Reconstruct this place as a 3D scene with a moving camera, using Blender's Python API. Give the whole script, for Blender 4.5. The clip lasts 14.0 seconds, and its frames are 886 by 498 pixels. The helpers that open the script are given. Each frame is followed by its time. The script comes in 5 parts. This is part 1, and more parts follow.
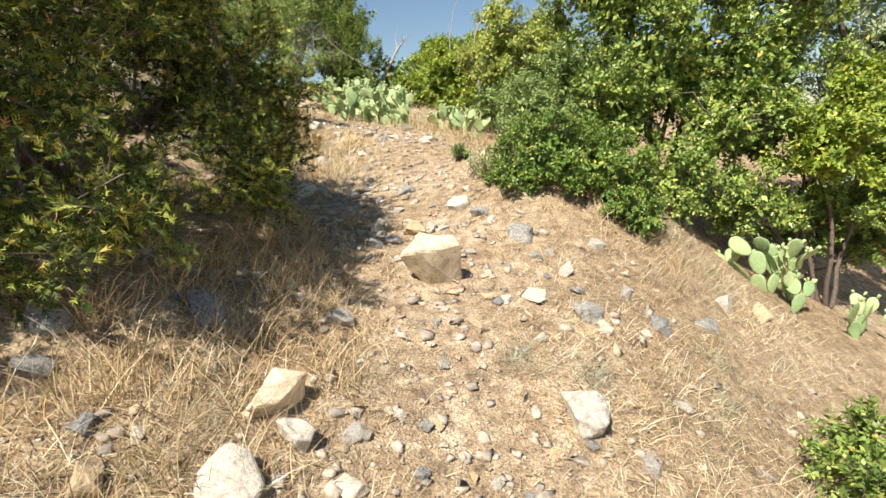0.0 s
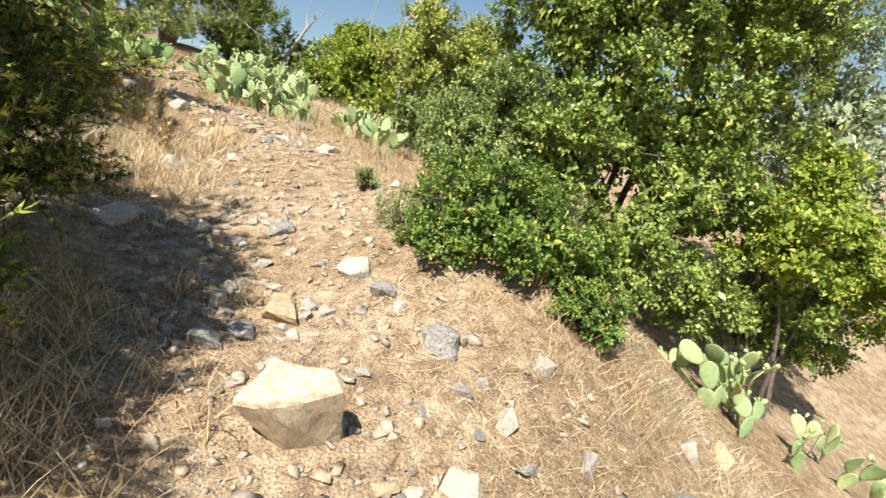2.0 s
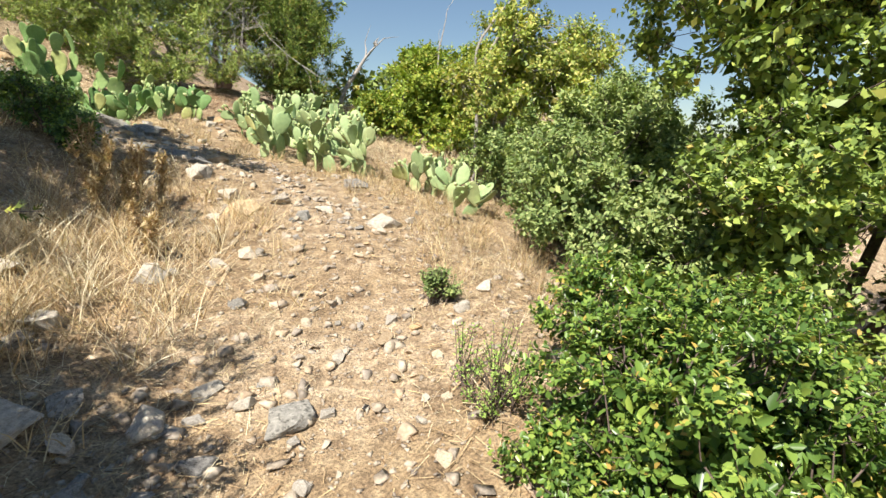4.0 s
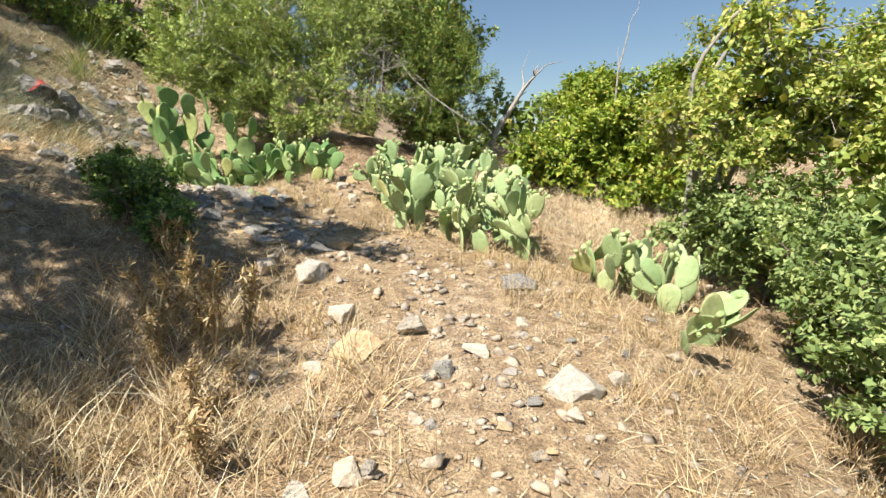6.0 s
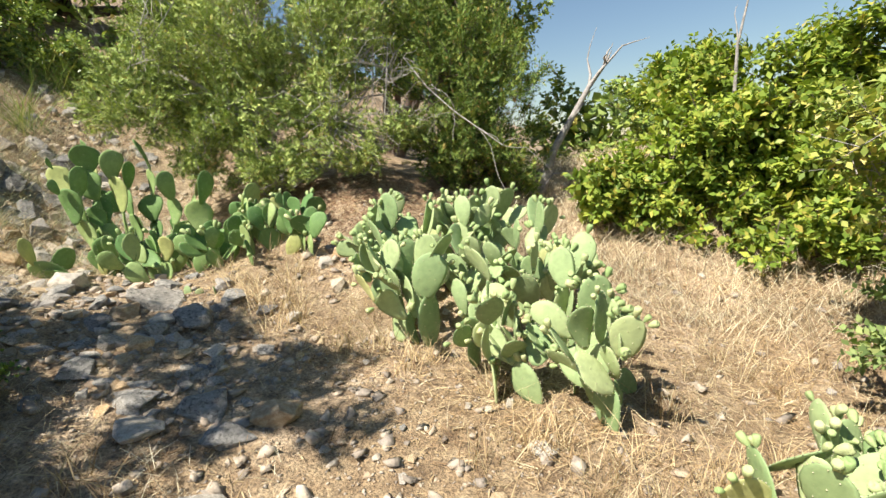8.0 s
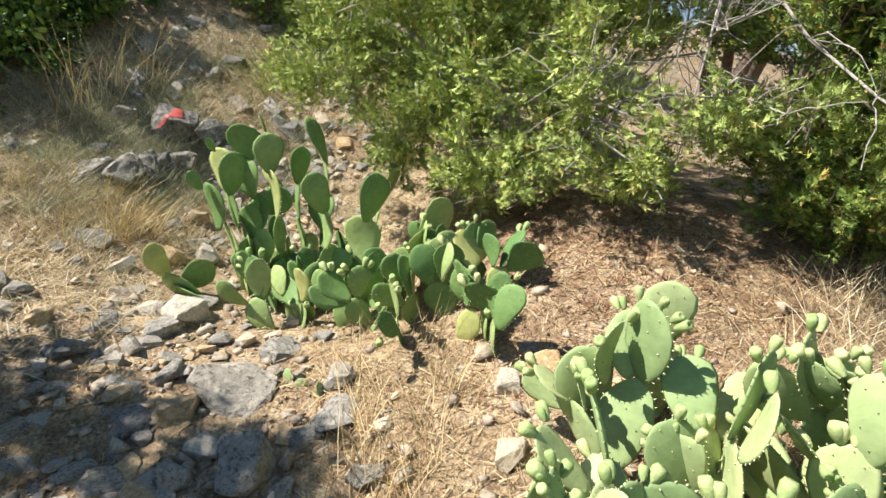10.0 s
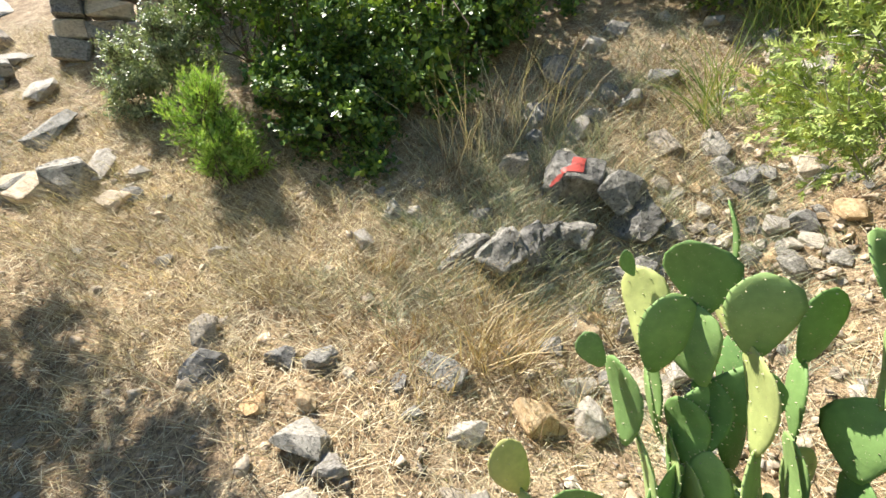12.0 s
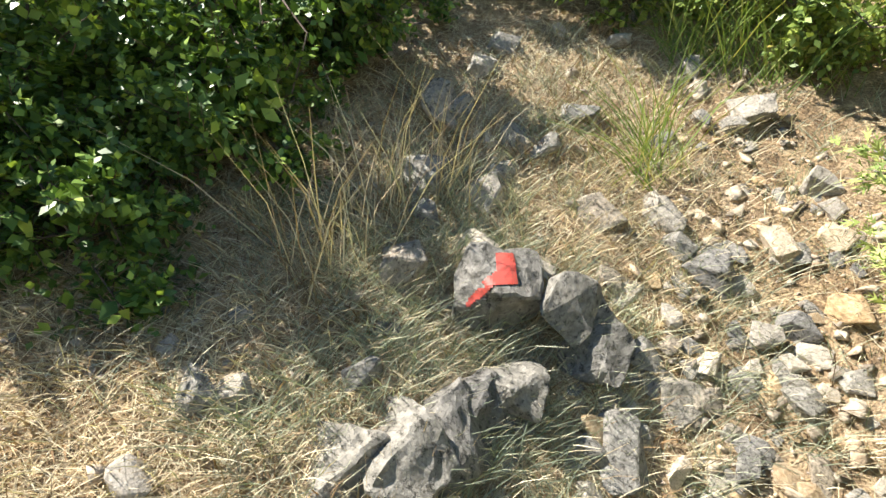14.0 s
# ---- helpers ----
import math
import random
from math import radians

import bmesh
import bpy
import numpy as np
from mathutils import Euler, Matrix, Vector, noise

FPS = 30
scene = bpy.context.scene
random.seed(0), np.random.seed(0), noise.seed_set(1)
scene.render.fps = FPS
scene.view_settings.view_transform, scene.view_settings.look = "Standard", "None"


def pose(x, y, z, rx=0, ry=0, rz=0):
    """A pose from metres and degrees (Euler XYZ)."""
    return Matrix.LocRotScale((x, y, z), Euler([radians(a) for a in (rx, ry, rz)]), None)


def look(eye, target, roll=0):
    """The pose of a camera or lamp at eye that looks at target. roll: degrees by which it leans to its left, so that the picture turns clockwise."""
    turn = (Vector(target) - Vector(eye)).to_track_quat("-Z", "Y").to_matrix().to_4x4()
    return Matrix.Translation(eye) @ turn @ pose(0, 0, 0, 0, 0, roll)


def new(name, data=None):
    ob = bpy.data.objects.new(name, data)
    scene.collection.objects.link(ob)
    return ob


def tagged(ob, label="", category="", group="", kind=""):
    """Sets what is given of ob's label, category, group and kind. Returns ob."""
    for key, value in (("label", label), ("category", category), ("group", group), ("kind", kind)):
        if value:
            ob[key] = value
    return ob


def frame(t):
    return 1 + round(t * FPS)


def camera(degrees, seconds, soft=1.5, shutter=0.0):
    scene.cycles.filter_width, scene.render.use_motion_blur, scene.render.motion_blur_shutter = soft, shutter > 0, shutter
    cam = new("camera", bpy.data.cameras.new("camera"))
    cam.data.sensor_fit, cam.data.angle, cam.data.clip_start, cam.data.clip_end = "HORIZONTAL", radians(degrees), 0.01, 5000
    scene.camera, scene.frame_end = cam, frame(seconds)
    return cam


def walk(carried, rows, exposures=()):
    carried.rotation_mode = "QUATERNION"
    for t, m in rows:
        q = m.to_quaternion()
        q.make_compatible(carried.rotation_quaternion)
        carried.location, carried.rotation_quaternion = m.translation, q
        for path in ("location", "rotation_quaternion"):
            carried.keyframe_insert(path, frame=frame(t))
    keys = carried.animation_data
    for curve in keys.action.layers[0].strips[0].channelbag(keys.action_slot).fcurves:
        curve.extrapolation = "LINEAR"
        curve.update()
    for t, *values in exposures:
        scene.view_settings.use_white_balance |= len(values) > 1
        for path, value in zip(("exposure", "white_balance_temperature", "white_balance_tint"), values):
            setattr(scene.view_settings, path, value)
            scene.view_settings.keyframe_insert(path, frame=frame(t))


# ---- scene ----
# ---- camera and walk: seconds, eye, a point ahead of it, roll ----
cam = camera(83.3, 14.0)
PATH = [
    (0, (-0.032, 0.062, 1.602), (-0.048, 2.016, 1.174), -3.3),
    (0.5, (-0.037, 0.418, 1.73), (-0.021, 2.387, 1.383), -0.8),
    (1, (0.094, 0.761, 1.73), (0.28, 2.722, 1.385), -0.3),
    (1.5, (0.0, 1.219, 1.746), (0.265, 3.166, 1.372), 2.5),
    (2, (0.009, 1.627, 1.901), (0.409, 3.538, 1.47), 6.4),
    (2.5, (0.08, 2.05, 2.056), (0.385, 3.982, 1.638), 5.5),
    (3, (0.036, 2.554, 2.055), (0.209, 4.513, 1.689), 3.2),
    (3.5, (0.021, 3.019, 2.182), (0.196, 4.975, 1.804), 4.1),
    (4, (0.081, 3.626, 2.249), (0.175, 5.586, 1.858), 2.3),
    (4.2, (0.039, 3.804, 2.311), (-0.007, 5.763, 1.911), 1.0),
    (6.3, (-0.385, 5.672, 2.805), (-0.867, 7.587, 2.483), 0.9),
    (6.5, (-0.422, 5.846, 2.869), (-0.902, 7.761, 2.549), 1.6),
    (7, (-0.44, 6.358, 2.913), (-0.921, 8.273, 2.596), -0.1),
    (7.2, (-0.451, 6.556, 3.001), (-0.93, 8.472, 2.682), -2.3),
    (9.3, (-0.925, 9.037, 3.424), (-2.154, 10.545, 2.961), -2.2),
    (9.5, (-1.072, 9.178, 3.491), (-2.357, 10.639, 3.029), -1.4),
    (10, (-1.448, 9.426, 3.52), (-3.019, 10.564, 3.035), -0.5),
    (10.5, (-1.911, 9.637, 3.681), (-3.743, 10.273, 3.189), -2.6),
    (11, (-2.343, 9.709, 3.728), (-4.248, 10.094, 3.253), -3.5),
    (11.5, (-2.723, 9.648, 3.826), (-4.664, 9.752, 3.353), -1.2),
    (12, (-3.208, 9.687, 3.866), (-5.142, 9.47, 3.405), -2.7),
    (12.5, (-3.53, 9.643, 3.987), (-5.442, 9.262, 3.543), -6.8),
    (13, (-3.979, 9.512, 4.08), (-5.911, 9.203, 3.663), -7.4),
    (13.5, (-4.238, 9.506, 4.159), (-6.188, 9.515, 3.715), -5.0),
    (14, (-4.566, 9.579, 4.218), (-6.456, 9.968, 3.693), -3.0),
]
EXPOSURE = [(0.0, 0.95), (6.0, 0.97), (9.5, 0.98), (11.0, 1.35), (12.5, 1.45), (14.0, 1.6)]
walk(cam, [(t, look(eye, ahead, roll)) for t, eye, ahead, roll in PATH], EXPOSURE)

# ---- world, sun ----
SUN_FROM = Vector((-0.29, -0.49, 0.82)).normalized()
world = bpy.data.worlds.new("world")
scene.world = world
world.use_nodes = True
wn = world.node_tree
sky = wn.nodes.new("ShaderNodeTexSky")
sky.sky_type, sky.sun_disc = "NISHITA", False
sky.sun_elevation = math.asin(SUN_FROM.z)
sky.sun_rotation = math.atan2(SUN_FROM.x, SUN_FROM.y)
sky.air_density, sky.dust_density, sky.ozone_density = 1.3, 0.0, 3.5
wn.links.new(sky.outputs["Color"], wn.nodes["Background"].inputs["Color"])
wn.nodes["Background"].inputs["Strength"].default_value = 0.055
sun_data = bpy.data.lights.new("sun", "SUN")
sun_data.energy, sun_data.angle, sun_data.color = 5.0, radians(0.53), (1.0, 0.94, 0.84)
sun = new("sun", sun_data)
sun.matrix_world = look(SUN_FROM * 30, (0, 0, 0))

rng = np.random.default_rng(7)


# ---- materials ----
def material(name):
    m = bpy.data.materials.new(name)
    m.use_nodes = True
    nt = m.node_tree
    return m, nt, nt.nodes["Principled BSDF"]


def ramp(nt, fac, stops):
    r = nt.nodes.new("ShaderNodeValToRGB")
    while len(r.color_ramp.elements) < len(stops):
        r.color_ramp.elements.new(0.5)
    for e, (p, c) in zip(r.color_ramp.elements, stops):
        e.position, e.color = p, (*c, 1)
    nt.links.new(fac, r.inputs["Fac"])
    return r.outputs["Color"]


def noise_tex(nt, scale, detail=4.0, rough=0.55, coord="Object"):
    tc = nt.nodes.new("ShaderNodeTexCoord")
    n = nt.nodes.new("ShaderNodeTexNoise")
    n.inputs["Scale"].default_value, n.inputs["Detail"].default_value, n.inputs["Roughness"].default_value = scale, detail, rough
    nt.links.new(tc.outputs[coord], n.inputs["Vector"])
    return n.outputs["Fac"]


def voronoi(nt, scale, feature="F1", coord="Object"):
    tc = nt.nodes.new("ShaderNodeTexCoord")
    n = nt.nodes.new("ShaderNodeTexVoronoi")
    n.feature = feature
    n.inputs["Scale"].default_value = scale
    nt.links.new(tc.outputs[coord], n.inputs["Vector"])
    return n


def mix(nt, fac, a, b, kind="MIX"):
    m = nt.nodes.new("ShaderNodeMix")
    m.data_type, m.blend_type = "RGBA", kind
    for key, v in ((0, fac), (6, a), (7, b)):
        if isinstance(v, (int, float)):
            m.inputs[key].default_value = v
        elif isinstance(v, tuple):
            m.inputs[key].default_value = (*v, 1)
        else:
            nt.links.new(v, m.inputs[key])
    return m.outputs[2]


def bump(nt, bsdf, height, strength, distance=0.02):
    b = nt.nodes.new("ShaderNodeBump")
    b.inputs["Strength"].default_value, b.inputs["Distance"].default_value = strength, distance
    nt.links.new(height, b.inputs["Height"])
    nt.links.new(b.outputs["Normal"], bsdf.inputs["Normal"])


def maths(nt, op, a, b=0.0):
    m = nt.nodes.new("ShaderNodeMath")
    m.operation = op
    for i, v in enumerate((a, b)):
        if isinstance(v, (int, float)):
            m.inputs[i].default_value = v
        else:
            nt.links.new(v, m.inputs[i])
    return m.outputs[0]


def island(nt):
    return nt.nodes.new("ShaderNodeNewGeometry").outputs["Random Per Island"]


def object_random(nt):
    return nt.nodes.new("ShaderNodeObjectInfo").outputs["Random"]


def mat_soil():
    m, nt, b = material("dry_soil")
    big = noise_tex(nt, 0.9, 5)
    mid = noise_tex(nt, 9, 6, 0.65)
    fine = noise_tex(nt, 70, 4, 0.7)
    earth = ramp(nt, mid, [(0.3, (0.21, 0.145, 0.09)), (0.48, (0.42, 0.315, 0.205)), (0.68, (0.66, 0.54, 0.39))])
    straw = ramp(nt, mid, [(0.3, (0.16, 0.105, 0.06)), (0.5, (0.36, 0.26, 0.155)), (0.75, (0.56, 0.44, 0.28))])
    col = mix(nt, ramp(nt, big, [(0.42, (0, 0, 0)), (0.58, (1, 1, 1))]), earth, straw)
    v = voronoi(nt, 75)
    peb = ramp(nt, v.outputs["Color"], [(0.2, (0.62, 0.6, 0.58)), (0.8, (1.25, 1.2, 1.12))])
    col = mix(nt, 0.45, col, peb, "MULTIPLY")
    col = mix(nt, 0.7, col, ramp(nt, fine, [(0.34, (0.28, 0.25, 0.23)), (0.5, (0.95, 0.93, 0.9)), (0.66, (1.5, 1.47, 1.42))]), "MULTIPLY")
    nt.links.new(col, b.inputs["Base Color"])
    b.inputs["Roughness"].default_value = 0.95
    h = maths(nt, "ADD", maths(nt, "MULTIPLY", fine, 1.6), maths(nt, "MULTIPLY", v.outputs["Distance"], -0.4))
    bump(nt, b, h, 1.0, 0.014)
    return m


def mat_stone(name, light, mid, dark, per_island=False, lichen=0.5):
    m, nt, b = material(name)
    rnd = island(nt) if per_island else object_random(nt)
    n1 = noise_tex(nt, 9, 6, 0.62)
    n2 = noise_tex(nt, 45, 5, 0.7)
    base = ramp(nt, n1, [(0.3, dark), (0.5, mid), (0.68, light)])
    tone = ramp(nt, rnd, [(0.0, (0.62, 0.6, 0.6)), (0.45, (0.9, 0.86, 0.8)), (0.75, (1.06, 1.0, 0.92)), (1.0, (1.1, 0.92, 0.72))])
    col = mix(nt, 0.85, base, tone, "MULTIPLY")
    spots = ramp(nt, noise_tex(nt, 11, 6, 0.8), [(0.53, (1, 1, 1)), (0.60, (0.22, 0.22, 0.21))])
    col = mix(nt, lichen, col, spots, "MULTIPLY")
    col = mix(nt, 0.6, col, ramp(nt, n2, [(0.3, (0.45, 0.44, 0.42)), (0.7, (1.25, 1.24, 1.2))]), "MULTIPLY")
    nt.links.new(col, b.inputs["Base Color"])
    b.inputs["Roughness"].default_value = 0.9
    bump(nt, b, maths(nt, "ADD", n1, maths(nt, "MULTIPLY", n2, 0.5)), 0.6, 0.025)
    return m


def mat_leaf(name, stops, rough=0.45, through_light=0.3, gloss=0.5):
    m, nt, b = material(name)
    col = ramp(nt, island(nt), stops)
    n = noise_tex(nt, 2.2, 3)
    col = mix(nt, 0.6, col, ramp(nt, n, [(0.3, (0.6, 0.64, 0.62)), (0.7, (1.32, 1.24, 1.1))]), "MULTIPLY")
    nt.links.new(col, b.inputs["Base Color"])
    b.inputs["Roughness"].default_value = rough
    b.inputs["Specular IOR Level"].default_value = gloss * 0.55
    tr = nt.nodes.new("ShaderNodeBsdfTranslucent")
    nt.links.new(mix(nt, 1.0, col, (1.25, 1.3, 0.6), "MULTIPLY"), tr.inputs["Color"])
    ms = nt.nodes.new("ShaderNodeMixShader")
    ms.inputs[0].default_value = through_light * 0.6
    nt.links.new(b.outputs[0], ms.inputs[1])
    nt.links.new(tr.outputs[0], ms.inputs[2])
    nt.links.new(ms.outputs[0], nt.nodes["Material Output"].inputs["Surface"])
    return m


def mat_bark(name, a, c):
    m, nt, b = material(name)
    n = noise_tex(nt, 30, 6, 0.7)
    nt.links.new(ramp(nt, n, [(0.3, a), (0.7, c)]), b.inputs["Base Color"])
    b.inputs["Roughness"].default_value = 0.9
    bump(nt, b, n, 0.7, 0.01)
    return m


def mat_pad(name, stops):
    m, nt, b = material(name)
    col = ramp(nt, object_random(nt), stops)
    n = noise_tex(nt, 6, 5)
    col = mix(nt, 0.6, col, ramp(nt, n, [(0.3, (0.72, 0.74, 0.7)), (0.7, (1.22, 1.2, 1.15))]), "MULTIPLY")
    scar = ramp(nt, noise_tex(nt, 14, 6, 0.7), [(0.66, (0, 0, 0)), (0.74, (0.7, 0.7, 0.7))])
    col = mix(nt, scar, col, (0.33, 0.27, 0.15))
    v = voronoi(nt, 24)
    dots = ramp(nt, v.outputs["Distance"], [(0.10, (1, 1, 1)), (0.17, (0, 0, 0))])
    col = mix(nt, maths(nt, "MULTIPLY", dots, 0.55), col, (0.42, 0.40, 0.24))
    nt.links.new(col, b.inputs["Base Color"])
    b.inputs["Roughness"].default_value = 0.62
    b.inputs["Specular IOR Level"].default_value = 0.3
    bump(nt, b, maths(nt, "ADD", n, dots), 0.35, 0.006)
    tr = nt.nodes.new("ShaderNodeBsdfTranslucent")
    nt.links.new(col, tr.inputs["Color"])
    ms = nt.nodes.new("ShaderNodeMixShader")
    ms.inputs[0].default_value = 0.08
    nt.links.new(b.outputs[0], ms.inputs[1])
    nt.links.new(tr.outputs[0], ms.inputs[2])
    nt.links.new(ms.outputs[0], nt.nodes["Material Output"].inputs["Surface"])
    return m


SOIL = mat_soil()
LIMESTONE = mat_stone("pale_limestone", (0.72, 0.69, 0.63), (0.60, 0.56, 0.50), (0.40, 0.37, 0.33), lichen=0.35)
OCHRE_STONE = mat_stone("ochre_limestone", (0.70, 0.60, 0.44), (0.58, 0.45, 0.29), (0.40, 0.27, 0.15), lichen=0.25)
GREY_STONE = mat_stone("lichened_grey_limestone", (0.48, 0.475, 0.455), (0.36, 0.355, 0.34), (0.22, 0.215, 0.205), lichen=0.9)
OUTCROP = mat_stone("dark_cracked_limestone", (0.40, 0.395, 0.38), (0.27, 0.265, 0.25), (0.13, 0.13, 0.12), lichen=1.0)
CREAM_STONE = mat_stone("cream_limestone", (0.80, 0.73, 0.60), (0.72, 0.62, 0.47), (0.50, 0.40, 0.28), lichen=0.15)
GRAVEL = mat_stone("gravel_stone", (0.66, 0.59, 0.50), (0.50, 0.435, 0.36), (0.30, 0.255, 0.21), per_island=True, lichen=0.2)
STRAW = mat_leaf("dry_straw", [(0, (0.25, 0.165, 0.10)), (0.35, (0.44, 0.32, 0.19)), (0.7, (0.60, 0.47, 0.29)), (1, (0.72, 0.62, 0.43))], 0.7, 0.25, 0.2)
PALE_STRAW = mat_leaf("pale_straw", [(0, (0.20, 0.145, 0.095)), (0.3, (0.44, 0.36, 0.25)), (0.65, (0.66, 0.57, 0.41)), (1, (0.82, 0.75, 0.59))], 0.7, 0.2, 0.2)
DEAD_GRASS = mat_leaf("brown_dead_grass", [(0, (0.14, 0.085, 0.05)), (0.5, (0.32, 0.21, 0.125)), (1, (0.50, 0.37, 0.23))], 0.8, 0.2, 0.2)
RED_LITTER = mat_leaf("red_brown_litter", [(0, (0.08, 0.04, 0.025)), (0.5, (0.19, 0.095, 0.06)), (1, (0.34, 0.20, 0.13))], 0.8, 0.1, 0.2)
GREY_GRASS = mat_leaf("grey_green_grass", [(0, (0.16, 0.19, 0.14)), (0.5, (0.34, 0.38, 0.29)), (1, (0.56, 0.56, 0.44))], 0.7, 0.25, 0.2)
GREEN_BLADE = mat_leaf("green_grass", [(0, (0.10, 0.17, 0.04)), (0.6, (0.22, 0.30, 0.08)), (1, (0.42, 0.38, 0.16))], 0.6, 0.35, 0.3)
JUNIPER = mat_leaf("juniper_foliage", [(0, (0.075, 0.132, 0.038)), (0.5, (0.181, 0.265, 0.068)), (0.93, (0.362, 0.424, 0.103)), (1, (0.553, 0.336, 0.137))], 0.65, 0.1, 0.15)
# dark stops stand in for the crown's shade, yellow-green ones for sunlit sprays
JUNIPER_SHADE_TONED = mat_leaf("shade_toned_juniper_foliage", [(0, (0.035, 0.055, 0.016)), (0.5, (0.085, 0.115, 0.03)), (0.72, (0.19, 0.22, 0.05)), (0.93, (0.44, 0.46, 0.10)), (1, (0.409, 0.235, 0.096))], 0.65, 0.1, 0.15)
JUNIPER_PALE = mat_leaf("pale_juniper_foliage", [(0, (0.16, 0.22, 0.07)), (0.5, (0.32, 0.41, 0.13)), (0.93, (0.52, 0.60, 0.20)), (1, (0.503, 0.345, 0.148))], 0.65, 0.1, 0.15)
MASTIC = mat_leaf("mastic_leaves", [(0, (0.06, 0.12, 0.03)), (0.5, (0.145, 0.245, 0.05)), (0.93, (0.29, 0.39, 0.08)), (1, (0.55, 0.34, 0.10))], 0.32, 0.28, 0.55)
OAK = mat_leaf("oak_leaves", [(0, (0.10, 0.155, 0.045)), (0.5, (0.22, 0.31, 0.078)), (0.95, (0.39, 0.47, 0.115)), (1, (0.627, 0.456, 0.142))], 0.38, 0.3, 0.5)
DARK_LEAF = mat_leaf("dark_glossy_leaves", [(0, (0.055, 0.11, 0.036)), (0.6, (0.115, 0.21, 0.052)), (1, (0.30, 0.42, 0.085))], 0.38, 0.25, 0.5)
BRIGHT_LEAF = mat_leaf("bright_green_leaves", [(0, (0.124, 0.196, 0.032)), (0.5, (0.247, 0.339, 0.053)), (0.9, (0.421, 0.462, 0.085)), (1, (0.520, 0.411, 0.105))], 0.45, 0.4, 0.4)
YELLOW_LEAF = mat_leaf("yellowing_leaves", [(0, (0.18, 0.26, 0.06)), (0.45, (0.33, 0.41, 0.10)), (0.8, (0.45, 0.46, 0.13)), (1, (0.70, 0.60, 0.23))], 0.5, 0.4, 0.4)
GREY_LEAF = mat_leaf("grey_green_leaves", [(0, (0.162, 0.216, 0.135)), (0.5, (0.297, 0.365, 0.230)), (1, (0.513, 0.567, 0.405))], 0.5, 0.3, 0.4)
OLIVE_LEAF = mat_leaf("dull_olive_leaves", [(0, (0.122, 0.182, 0.064)), (0.5, (0.230, 0.314, 0.115)), (1, (0.432, 0.495, 0.204))], 0.55, 0.3, 0.35)
FEATHER = mat_leaf("feathery_green_shoots", [(0, (0.192, 0.324, 0.072)), (0.5, (0.324, 0.504, 0.120)), (1, (0.504, 0.624, 0.216))], 0.55, 0.45, 0.3)
BARK = mat_bark("brown_bark", (0.07, 0.05, 0.04), (0.20, 0.15, 0.12))
DEADWOOD = mat_bark("bleached_deadwood", (0.19, 0.17, 0.155), (0.48, 0.44, 0.40))
PAD_PALE = mat_pad("pale_cactus_skin", [(0, (0.25, 0.36, 0.16)), (0.5, (0.36, 0.46, 0.22)), (0.97, (0.47, 0.54, 0.27)), (1, (0.58, 0.55, 0.22))])
PAD_DARK = mat_pad("green_cactus_skin", [(0, (0.11, 0.22, 0.07)), (0.45, (0.20, 0.33, 0.11)), (0.9, (0.36, 0.46, 0.18)), (1, (0.52, 0.50, 0.18))])
FRUIT = mat_pad("cactus_fruit_skin", [(0, (0.28, 0.40, 0.15)), (0.7, (0.42, 0.50, 0.23)), (1, (0.56, 0.58, 0.30))])
AREOLE = mat_bark("pale_cactus_spines", (0.45, 0.40, 0.24), (0.70, 0.66, 0.46))
m, nt, b = material("yellow_petals")
b.inputs["Base Color"].default_value = (0.85, 0.68, 0.05, 1)
PETAL = m
m, nt, b = material("red_paint")
nt.links.new(ramp(nt, noise_tex(nt, 40, 5, 0.7), [(0.32, (0.26, 0.06, 0.045)), (0.62, (0.50, 0.06, 0.045))]), b.inputs["Base Color"])
b.inputs["Roughness"].default_value = 0.6
RED_PAINT = m


# ---- mesh helpers ----
def mesh_arrays(name, V, F, mat, smooth=False):
    k = F.shape[1]
    me = bpy.data.meshes.new(name)
    me.vertices.add(len(V))
    me.vertices.foreach_set("co", np.ascontiguousarray(V, np.float32).ravel())
    me.loops.add(F.size)
    me.loops.foreach_set("vertex_index", np.ascontiguousarray(F, np.int32).ravel())
    me.polygons.add(len(F))
    me.polygons.foreach_set("loop_start", np.arange(0, F.size, k, dtype=np.int32))
    me.update(calc_edges=True)
    if smooth:
        me.polygons.foreach_set("use_smooth", np.ones(len(F), dtype=bool))
    me.materials.append(mat)
    return me


def unit(a):
    return a / np.maximum(np.linalg.norm(a, axis=-1, keepdims=True), 1e-9)


def axes(d, up):
    """Frames whose y axis is d and whose z axis leans to up."""
    d = unit(d)
    xx = unit(np.cross(d, up) + 1e-6)
    return np.stack([xx, d, np.cross(xx, d)], -1)


def scatter(T, F, origin, frames, scale):
    """Copies of a small template, joined into one set of vertices and faces."""
    scale = np.asarray(scale, float)
    scale = np.repeat(scale[:, None], 3, 1) if scale.ndim == 1 else scale
    V = np.einsum("nij,nkj->nki", frames, T[None] * scale[:, None, :]) + origin[:, None, :]
    n, k = len(origin), len(T)
    return V.reshape(-1, 3), (F[None] + (np.arange(n) * k)[:, None, None]).reshape(-1, F.shape[1])


